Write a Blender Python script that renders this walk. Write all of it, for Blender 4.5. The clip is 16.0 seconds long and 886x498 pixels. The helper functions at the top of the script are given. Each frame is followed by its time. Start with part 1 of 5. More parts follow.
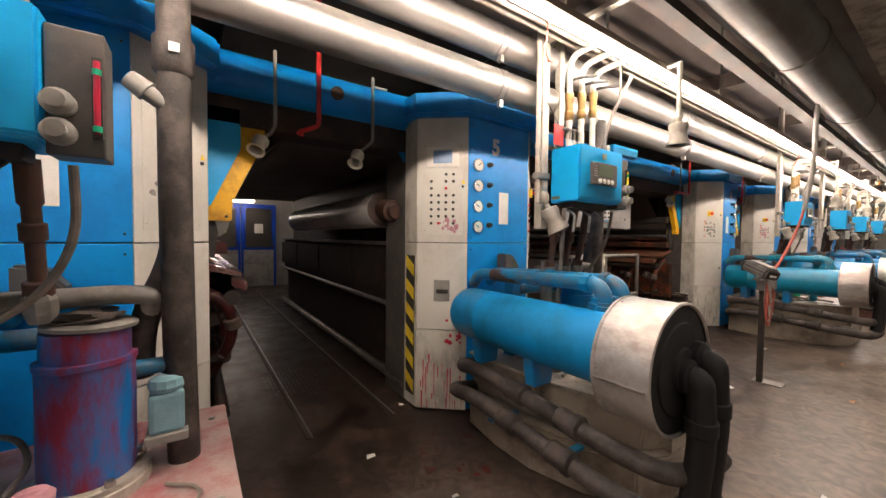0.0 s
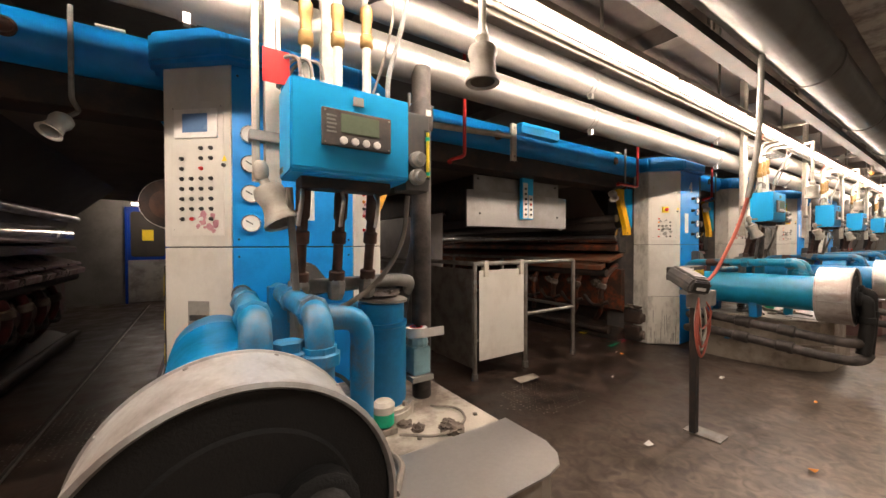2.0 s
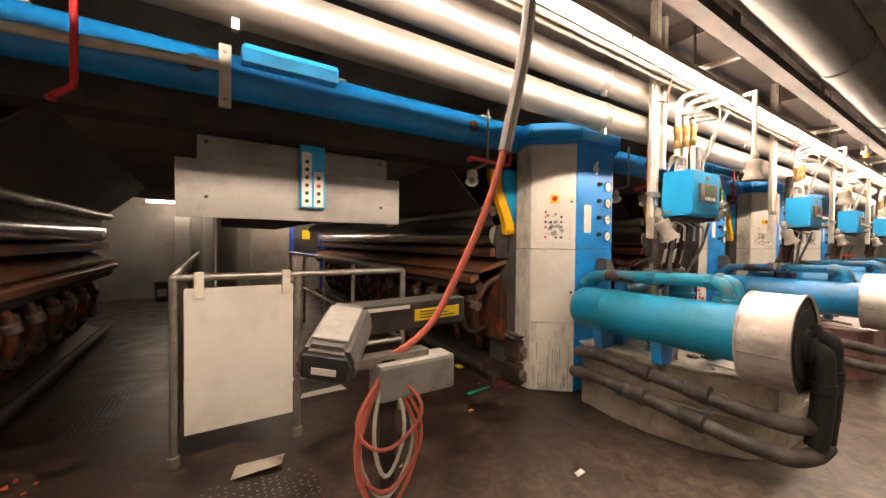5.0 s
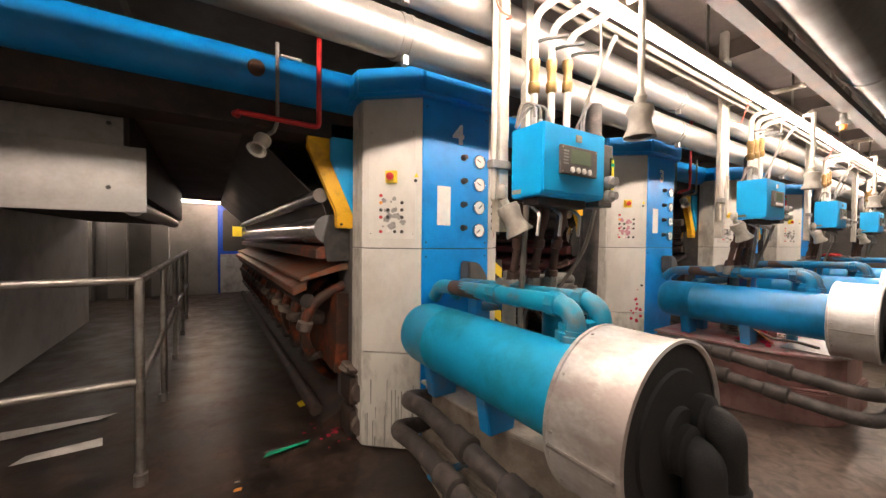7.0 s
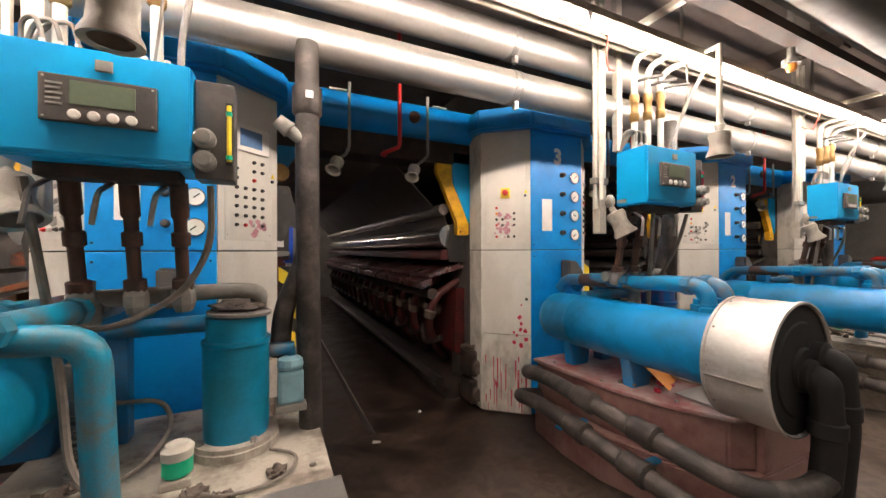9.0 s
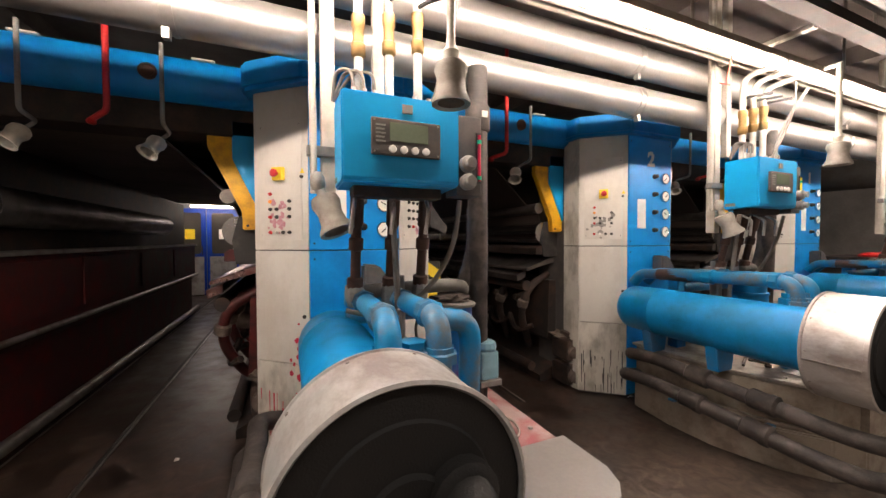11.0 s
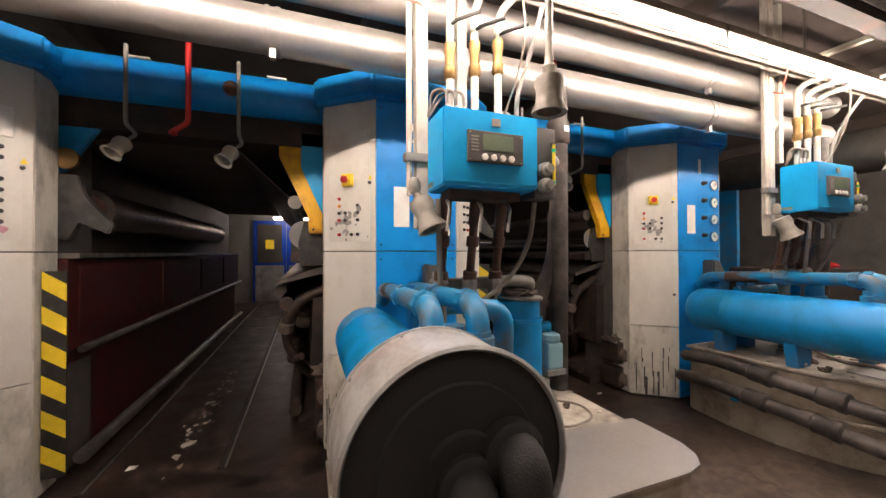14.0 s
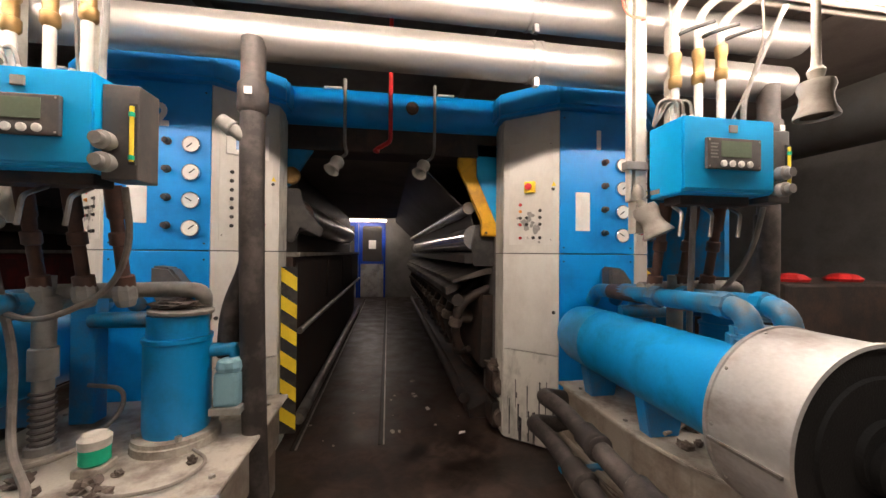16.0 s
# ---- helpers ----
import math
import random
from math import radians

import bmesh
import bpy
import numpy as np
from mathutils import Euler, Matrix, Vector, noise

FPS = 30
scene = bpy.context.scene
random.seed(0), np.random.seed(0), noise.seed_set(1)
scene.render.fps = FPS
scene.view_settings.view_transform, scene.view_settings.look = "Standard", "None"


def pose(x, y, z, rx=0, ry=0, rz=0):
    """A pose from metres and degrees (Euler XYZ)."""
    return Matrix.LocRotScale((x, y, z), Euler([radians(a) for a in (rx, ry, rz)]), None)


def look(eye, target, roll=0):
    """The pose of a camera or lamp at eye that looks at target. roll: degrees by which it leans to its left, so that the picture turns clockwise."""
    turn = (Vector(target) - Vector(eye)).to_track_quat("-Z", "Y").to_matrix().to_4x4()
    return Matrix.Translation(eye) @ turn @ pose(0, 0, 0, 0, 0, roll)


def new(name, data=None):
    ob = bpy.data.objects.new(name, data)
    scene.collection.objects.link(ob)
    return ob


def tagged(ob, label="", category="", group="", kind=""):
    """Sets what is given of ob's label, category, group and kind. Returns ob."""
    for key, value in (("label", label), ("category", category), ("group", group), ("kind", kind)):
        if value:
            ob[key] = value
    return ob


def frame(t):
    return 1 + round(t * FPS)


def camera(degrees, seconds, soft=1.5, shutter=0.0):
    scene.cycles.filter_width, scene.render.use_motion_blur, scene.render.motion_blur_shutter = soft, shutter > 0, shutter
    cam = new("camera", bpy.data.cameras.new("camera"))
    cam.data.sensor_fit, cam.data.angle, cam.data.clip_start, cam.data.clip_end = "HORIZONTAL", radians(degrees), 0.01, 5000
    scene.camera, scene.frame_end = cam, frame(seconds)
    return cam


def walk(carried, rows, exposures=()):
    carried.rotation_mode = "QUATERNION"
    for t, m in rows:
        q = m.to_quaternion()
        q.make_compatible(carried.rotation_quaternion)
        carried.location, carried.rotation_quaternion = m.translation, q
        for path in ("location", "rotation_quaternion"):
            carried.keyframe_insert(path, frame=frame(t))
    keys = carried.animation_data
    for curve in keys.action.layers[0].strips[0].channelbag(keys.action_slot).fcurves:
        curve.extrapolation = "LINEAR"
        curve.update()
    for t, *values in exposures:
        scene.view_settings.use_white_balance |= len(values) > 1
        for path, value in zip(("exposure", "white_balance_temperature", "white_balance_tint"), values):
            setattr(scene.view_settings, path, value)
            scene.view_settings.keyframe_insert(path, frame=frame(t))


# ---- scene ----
cam = camera(101.4, 16.0)
PATH = [
    (0, (-1.615, 0.608, 1.319), (-0.481, 2.254, 1.256), 0.6),
    (0.5, (-1.225, 0.595, 1.337), (-0.099, 2.246, 1.271), 0.7),
    (1, (-0.827, 0.604, 1.34), (0.288, 2.262, 1.276), 0.6),
    (1.5, (-0.435, 0.603, 1.292), (0.682, 2.262, 1.261), -0.0),
    (2, (-0.065, 0.586, 1.295), (1.046, 2.249, 1.267), -0.1),
    (2.5, (0.331, 0.633, 1.287), (1.446, 2.294, 1.264), 0.2),
    (3, (0.709, 0.63, 1.312), (1.823, 2.291, 1.282), 0.5),
    (3.5, (1.088, 0.646, 1.344), (2.187, 2.316, 1.298), 0.7),
    (4, (1.486, 0.619, 1.329), (2.555, 2.309, 1.295), 0.7),
    (6.5, (3.462, 0.771, 1.327), (4.556, 2.444, 1.285), 0.5),
    (7, (3.874, 0.773, 1.333), (4.958, 2.453, 1.286), 0.6),
    (7.5, (4.295, 0.716, 1.315), (5.348, 2.415, 1.281), 0.4),
    (8, (4.734, 0.687, 1.288), (5.744, 2.413, 1.274), -0.0),
    (8.5, (5.246, 0.556, 1.254), (6.171, 2.33, 1.265), -0.2),
    (9, (5.764, 0.503, 1.28), (6.622, 2.31, 1.287), -0.2),
    (9.5, (6.241, 0.518, 1.336), (7.052, 2.345, 1.3), -0.4),
    (10, (6.766, 0.496, 1.347), (7.514, 2.349, 1.286), -0.4),
    (12.5, (8.325, 0.615, 1.321), (9.167, 2.429, 1.297), 0.1),
    (13, (8.784, 0.523, 1.321), (9.555, 2.369, 1.302), 0.1),
    (13.5, (9.23, 0.557, 1.317), (9.976, 2.412, 1.299), 0.3),
    (14, (9.685, 0.526, 1.27), (10.39, 2.398, 1.29), -0.2),
    (14.5, (10.162, 0.434, 1.256), (10.782, 2.335, 1.283), -0.0),
    (15, (10.648, 0.478, 1.245), (11.17, 2.408, 1.275), 0.2),
    (15.5, (11.101, 0.533, 1.255), (11.544, 2.483, 1.279), 0.4),
    (16, (11.591, 0.539, 1.279), (11.891, 2.516, 1.301), 0.5),
]
walk(cam, [(t, look(eye, target, roll)) for t, eye, target, roll in PATH],
     exposures=[(0, 0.16, 6500, 11), (2, 0.28, 6700, 11), (3.5, 0.55, 7300, 13), (4.2, 0.55, 7400, 13), (6.5, 0.42, 6600, 12), (9, 0.28, 6400, 11), (12.5, 0.3, 6500, 14), (16, 0.2, 6400, 12)])

# ---- world, lights ----
world = bpy.data.worlds.new("world")
scene.world = world
world.use_nodes = True
world.node_tree.nodes["Background"].inputs[0].default_value = (1.0, 0.92, 0.84, 1)
world.node_tree.nodes["Background"].inputs[1].default_value = 0.3

TUBE_GLOW, FAR_TUBE_GLOW, HALL_FILL_WATTS = 92.0, 62.0, 34.0


# ---- materials ----
def nodes_of(name):
    m = bpy.data.materials.new(name)
    m.use_nodes = True
    return m, m.node_tree, m.node_tree.nodes["Principled BSDF"]


def surface(name, colour, rough=0.5, metal=0.0, stain=None, amount=0.35, scale=4.0, grain=0.12, bump=0.15, vary=0.0, stretch=(1, 1, 1), coat=0.0):
    """A worn surface: base colour, large stains and fine grain, with bump."""
    m, tree, shader = nodes_of(name)
    new_node, link = tree.nodes.new, tree.links.new
    coord = new_node("ShaderNodeTexCoord")
    mapping = new_node("ShaderNodeMapping")
    mapping.inputs["Scale"].default_value = stretch
    info = new_node("ShaderNodeObjectInfo")
    shift = new_node("ShaderNodeVectorMath")
    shift.operation = "SCALE"
    shift.inputs[0].default_value = (37.0, 19.0, 53.0)
    link(info.outputs["Random"], shift.inputs["Scale"])
    add = new_node("ShaderNodeVectorMath")
    link(coord.outputs["Object"], add.inputs[0])
    link(shift.outputs[0], add.inputs[1])
    link(add.outputs[0], mapping.inputs["Vector"])
    large, fine = new_node("ShaderNodeTexNoise"), new_node("ShaderNodeTexNoise")
    large.inputs["Scale"].default_value, large.inputs["Detail"].default_value, large.inputs["Roughness"].default_value = scale, 7, 0.65
    fine.inputs["Scale"].default_value, fine.inputs["Detail"].default_value = scale * 22, 4
    for n in (large, fine):
        link(mapping.outputs[0], n.inputs["Vector"])
    ramp = new_node("ShaderNodeValToRGB")
    ramp.color_ramp.elements[0].position, ramp.color_ramp.elements[1].position = 0.45, 0.64
    link(large.outputs["Fac"], ramp.inputs[0])
    scaled = new_node("ShaderNodeMath")
    scaled.operation = "MULTIPLY"
    scaled.inputs[1].default_value = amount
    link(ramp.outputs[0], scaled.inputs[0])
    mix = new_node("ShaderNodeMixRGB")
    mix.inputs[1].default_value = (*colour, 1)
    mix.inputs[2].default_value = (*(stain or tuple(c * 0.35 for c in colour)), 1)
    link(scaled.outputs[0], mix.inputs[0])
    tone = new_node("ShaderNodeMapRange")
    tone.inputs[3].default_value, tone.inputs[4].default_value = 1 - grain, 1 + grain
    link(fine.outputs["Fac"], tone.inputs[0])
    both = new_node("ShaderNodeMath")
    both.operation = "MULTIPLY"
    each = new_node("ShaderNodeMapRange")
    each.inputs[3].default_value, each.inputs[4].default_value = 1 - vary, 1 + vary
    link(info.outputs["Random"], each.inputs[0])
    link(tone.outputs[0], both.inputs[0])
    link(each.outputs[0], both.inputs[1])
    final = new_node("ShaderNodeVectorMath")
    final.operation = "SCALE"
    link(mix.outputs[0], final.inputs[0])
    link(both.outputs[0], final.inputs["Scale"])
    link(final.outputs[0], shader.inputs["Base Color"])
    shader.inputs["Metallic"].default_value = metal
    gloss = new_node("ShaderNodeMapRange")
    gloss.inputs[3].default_value, gloss.inputs[4].default_value = max(0.05, rough - 0.12), min(1, rough + 0.18)
    link(large.outputs["Fac"], gloss.inputs[0])
    link(gloss.outputs[0], shader.inputs["Roughness"])
    if coat:
        shader.inputs["Coat Weight"].default_value = coat
    if bump:
        b = new_node("ShaderNodeBump")
        b.inputs["Strength"].default_value, b.inputs["Distance"].default_value = bump, 0.004
        link(fine.outputs["Fac"], b.inputs["Height"])
        link(b.outputs[0], shader.inputs["Normal"])
    return m


def glowing(name, colour, strength):
    m, tree, shader = nodes_of(name)
    shader.inputs["Base Color"].default_value = (*colour, 1)
    shader.inputs["Emission Color"].default_value = (*colour, 1)
    shader.inputs["Emission Strength"].default_value = strength
    return m


BLUE = surface("blue_enamel", (0.0, 0.25, 0.68), 0.36, stain=(0.0, 0.10, 0.36), amount=0.4, scale=3, grain=0.05, bump=0.04)
BLUE_BRIGHT = surface("bright_blue_enamel", (0.0, 0.39, 0.82), 0.35, stain=(0.0, 0.2, 0.55), amount=0.3, scale=3, grain=0.04, bump=0.03)
BLUE_TANK = surface("tank_blue_paint", (0.0, 0.235, 0.56), 0.36, stain=(0.0, 0.13, 0.25), amount=0.65, scale=4, grain=0.1, bump=0.12, vary=0.1)
BLUE_PIPE = surface("worn_blue_pipe_paint", (0.0, 0.19, 0.40), 0.4, stain=(0.11, 0.11, 0.10), amount=0.85, scale=7, grain=0.15, bump=0.2, vary=0.12)
TEAL_TANK = surface("teal_blue_tank_paint", (0.0, 0.265, 0.48), 0.38, stain=(0.0, 0.17, 0.23), amount=0.7, scale=4, grain=0.12, bump=0.15, vary=0.05)
TEAL_PIPE = surface("worn_teal_pipe_paint", (0.0, 0.225, 0.36), 0.4, stain=(0.13, 0.12, 0.09), amount=0.85, scale=7, grain=0.15, bump=0.2, vary=0.08)
BLUE_DUSTY = surface("dusty_blue_paint", (0.0, 0.2, 0.5), 0.5, stain=(0.1, 0.13, 0.16), amount=0.6, scale=6, grain=0.15, bump=0.2)
BLUE_STAINED = surface("ink_stained_blue_paint", (0.0, 0.17, 0.5), 0.45, stain=(0.26, 0.01, 0.03), amount=0.95, scale=9, grain=0.15, bump=0.2, stretch=(1, 1, 0.3))
WHITE = surface("cream_enamel", (0.60, 0.58, 0.53), 0.45, stain=(0.36, 0.32, 0.27), amount=0.35, scale=3, grain=0.05, bump=0.04, stretch=(1.2, 1.2, 0.8))
WHITE_DIRTY = surface("dirty_cream_enamel", (0.58, 0.56, 0.5), 0.5, stain=(0.12, 0.1, 0.08), amount=0.5, scale=6, grain=0.08, bump=0.08, stretch=(1.5, 1.5, 0.7))
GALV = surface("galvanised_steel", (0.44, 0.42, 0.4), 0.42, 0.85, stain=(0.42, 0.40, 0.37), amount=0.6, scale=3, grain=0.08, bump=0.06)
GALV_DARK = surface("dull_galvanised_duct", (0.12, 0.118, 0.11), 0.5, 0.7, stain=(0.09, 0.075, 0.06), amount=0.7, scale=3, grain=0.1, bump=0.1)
DRUM = surface("brushed_drum_steel", (0.6, 0.59, 0.57), 0.4, 0.65, stain=(0.22, 0.15, 0.12), amount=0.65, scale=5, grain=0.14, bump=0.08, stretch=(1, 0.6, 1))
STEEL = surface("bare_steel", (0.42, 0.40, 0.37), 0.36, 0.9, stain=(0.16, 0.13, 0.1), amount=0.6, scale=6, grain=0.12, bump=0.1)
CHROME = surface("polished_roller_steel", (0.6, 0.6, 0.6), 0.2, 1.0, stain=(0.3, 0.28, 0.26), amount=0.4, scale=3, grain=0.05, bump=0.02)
PAINTED_PIPE = surface("cream_painted_pipe", (0.56, 0.53, 0.46), 0.42, stain=(0.32, 0.27, 0.2), amount=0.5, scale=9, grain=0.08, bump=0.08)
CONDUIT = surface("dusty_conduit_paint", (0.26, 0.23, 0.19), 0.55, stain=(0.15, 0.12, 0.1), amount=0.6, scale=9, grain=0.1, bump=0.1)
RAG = surface("greasy_rag", (0.06, 0.05, 0.045), 0.85, stain=(0.16, 0.13, 0.11), amount=0.7, scale=14, grain=0.3, bump=0.5)
BRASS = surface("dull_brass", (0.32, 0.2, 0.08), 0.42, 0.8, scale=14)
DARK = surface("oily_black_steel", (0.024, 0.02, 0.018), 0.62, 0.2, stain=(0.09, 0.05, 0.035), amount=0.6, scale=6, grain=0.25, bump=0.35)
DARK_RED = surface("ink_stained_dark_steel", (0.05, 0.015, 0.014), 0.42, 0.3, stain=(0.16, 0.02, 0.02), amount=0.7, scale=6, grain=0.25, bump=0.35)
DARK_ORANGE = surface("orange_ink_stained_steel", (0.05, 0.028, 0.02), 0.5, 0.2, stain=(0.34, 0.07, 0.02), amount=0.7, scale=7, grain=0.25, bump=0.35)
BLACK = surface("black_rubber", (0.02, 0.019, 0.018), 0.55, stain=(0.09, 0.08, 0.07), amount=0.5, scale=9, grain=0.2, bump=0.25)
HOSE = surface("grey_insulated_hose", (0.032, 0.026, 0.023), 0.55, stain=(0.15, 0.125, 0.11), amount=0.55, scale=8, grain=0.2, bump=0.4)
BELL = surface("dusty_cream_bell", (0.4, 0.37, 0.32), 0.55, stain=(0.2, 0.17, 0.14), amount=0.6, scale=12, grain=0.1)
GREY = surface("dusty_grey_plastic", (0.26, 0.25, 0.23), 0.6, stain=(0.12, 0.11, 0.1), amount=0.5, scale=12, grain=0.1)
BOX_GREY = surface("dark_grey_housing", (0.075, 0.072, 0.07), 0.45, stain=(0.16, 0.13, 0.11), amount=0.5, scale=10)
YELLOW = surface("yellow_enamel", (0.78, 0.42, 0.01), 0.42, stain=(0.3, 0.13, 0.02), amount=0.6, scale=8)
SIGN_YELLOW = surface("sign_yellow", (0.85, 0.62, 0.03), 0.5, amount=0.2, scale=8)
RED = surface("red_paint", (0.55, 0.02, 0.02), 0.42, amount=0.4, scale=8)
ORANGE = surface("orange_card", (0.8, 0.3, 0.05), 0.6, amount=0.15, scale=8)
PAPER = surface("paper", (0.72, 0.7, 0.66), 0.7, stain=(0.45, 0.4, 0.35), amount=0.3, scale=8, bump=0.05)
FILM = surface("white_film_web", (0.72, 0.7, 0.67), 0.32, stain=(0.3, 0.27, 0.25), amount=0.4, scale=2, grain=0.03, bump=0.03)
BROWN_WEB = surface("dark_printed_web", (0.05, 0.038, 0.032), 0.5, stain=(0.07, 0.05, 0.04), amount=0.4, scale=2, grain=0.05, bump=0.03)
CONCRETE = surface("dusty_plinth_plate", (0.42, 0.38, 0.32), 0.55, stain=(0.13, 0.1, 0.08), amount=0.9, scale=5, grain=0.14, bump=0.2)
PLINTH = surface("stained_plinth_side", (0.36, 0.31, 0.25), 0.45, 0.2, stain=(0.13, 0.09, 0.07), amount=0.75, scale=4, grain=0.12, bump=0.15)
PLINTH_RED = surface("red_stained_plinth_side", (0.26, 0.15, 0.13), 0.5, 0.1, stain=(0.16, 0.05, 0.05), amount=0.75, scale=4, grain=0.12, bump=0.15)
CEILING_MAT = surface("sooty_ceiling_paint", (0.15, 0.122, 0.105), 0.7, stain=(0.09, 0.07, 0.06), amount=0.6, scale=2, grain=0.15, bump=0.2)
WALL_MAT = surface("grey_hall_wall_paint", (0.24, 0.23, 0.215), 0.6, stain=(0.13, 0.12, 0.11), amount=0.6, scale=1.5, grain=0.1, bump=0.15)
DOOR_BLUE = surface("blue_door_frame", (0.0, 0.05, 0.42), 0.4, amount=0.3)
DOOR_GREY = surface("grey_door_panel", (0.42, 0.41, 0.4), 0.45, 0.3, stain=(0.12, 0.1, 0.09), amount=0.6, scale=4)
WINDOW_DARK = surface("dark_door_glass", (0.06, 0.055, 0.05), 0.15, amount=0.2)
SCREEN = surface("lcd_screen", (0.16, 0.2, 0.14), 0.2, amount=0.1, bump=0)
SCREEN_BLUE = surface("blue_lcd_screen", (0.12, 0.22, 0.4), 0.2, amount=0.1, bump=0)
GAUGE_FACE = surface("gauge_face", (0.7, 0.69, 0.64), 0.35, amount=0.1, bump=0)
GREEN = surface("green_plastic", (0.0, 0.42, 0.22), 0.4, amount=0.2)
CYAN_CLEAR = surface("pale_blue_plastic", (0.25, 0.45, 0.52), 0.3, amount=0.3, scale=12)
CABLE_RED = surface("red_cable", (0.5, 0.12, 0.08), 0.5, amount=0.3, scale=20)
CABLE_GREY = surface("grey_cable", (0.22, 0.19, 0.16), 0.55, amount=0.5, scale=14)
NUMBER_WHITE = surface("white_number_paint", (0.84, 0.84, 0.82), 0.5, amount=0.2, scale=14)
INK_RED = surface("red_ink", (0.5, 0.01, 0.05), 0.4, amount=0.3, scale=14)
INK_ORANGE = surface("orange_ink", (0.6, 0.09, 0.02), 0.4, amount=0.3, scale=14)
INK_PINK = surface("pink_ink_smudge", (0.48, 0.24, 0.27), 0.6, stain=(0.3, 0.1, 0.14), amount=0.7, scale=30)
INK_BLACK = surface("black_ink_drips", (0.05, 0.045, 0.05), 0.5, amount=0.4, scale=14)
RUSTY = surface("rusty_brown_pipe", (0.10, 0.05, 0.035), 0.6, 0.2, stain=(0.05, 0.035, 0.03), amount=0.7, scale=12, grain=0.2, bump=0.3)
HOOD_STEEL = surface("dull_hood_steel", (0.30, 0.29, 0.28), 0.42, 0.7, stain=(0.17, 0.15, 0.14), amount=0.6, scale=2.5, grain=0.1, bump=0.06)
TRAY_RED = surface("red_stained_tray_steel", (0.32, 0.2, 0.19), 0.26, 0.75, stain=(0.2, 0.015, 0.02), amount=0.8, scale=4, grain=0.15, bump=0.15)
TRAY_ORANGE = surface("orange_stained_tray_steel", (0.26, 0.15, 0.1), 0.42, 0.5, stain=(0.4, 0.08, 0.02), amount=0.8, scale=4, grain=0.15, bump=0.15)
STEEL_DIRTY = surface("dirty_tray_steel", (0.14, 0.125, 0.115), 0.42, 0.7, stain=(0.04, 0.035, 0.03), amount=0.8, scale=4, grain=0.2, bump=0.2)
DULL_ROLLER = surface("dull_roller_steel", (0.2, 0.18, 0.165), 0.34, 0.8, stain=(0.08, 0.06, 0.05), amount=0.6, scale=4, grain=0.1, bump=0.05)
GREASY = surface("greasy_dusty_casting", (0.09, 0.068, 0.055), 0.7, 0.1, stain=(0.2, 0.16, 0.13), amount=0.7, scale=9, grain=0.25, bump=0.5)
END_BLACK = surface("sooty_black_insulation", (0.006, 0.0055, 0.005), 0.7, stain=(0.018, 0.015, 0.014), amount=0.4, scale=9, grain=0.25, bump=0.4)
PLATE_RED = surface("red_ink_dusted_plate", (0.36, 0.26, 0.24), 0.6, stain=(0.3, 0.02, 0.04), amount=0.7, scale=5, grain=0.16, bump=0.2)
TUBE = glowing("fluorescent_tube", (1.0, 0.83, 0.695), TUBE_GLOW)
FAR_TUBE = glowing("far_fluorescent_tube", (1.0, 0.83, 0.695), FAR_TUBE_GLOW)
DAYLIGHT = glowing("bright_hall_glazing", (1.0, 0.97, 0.9), 3.0)


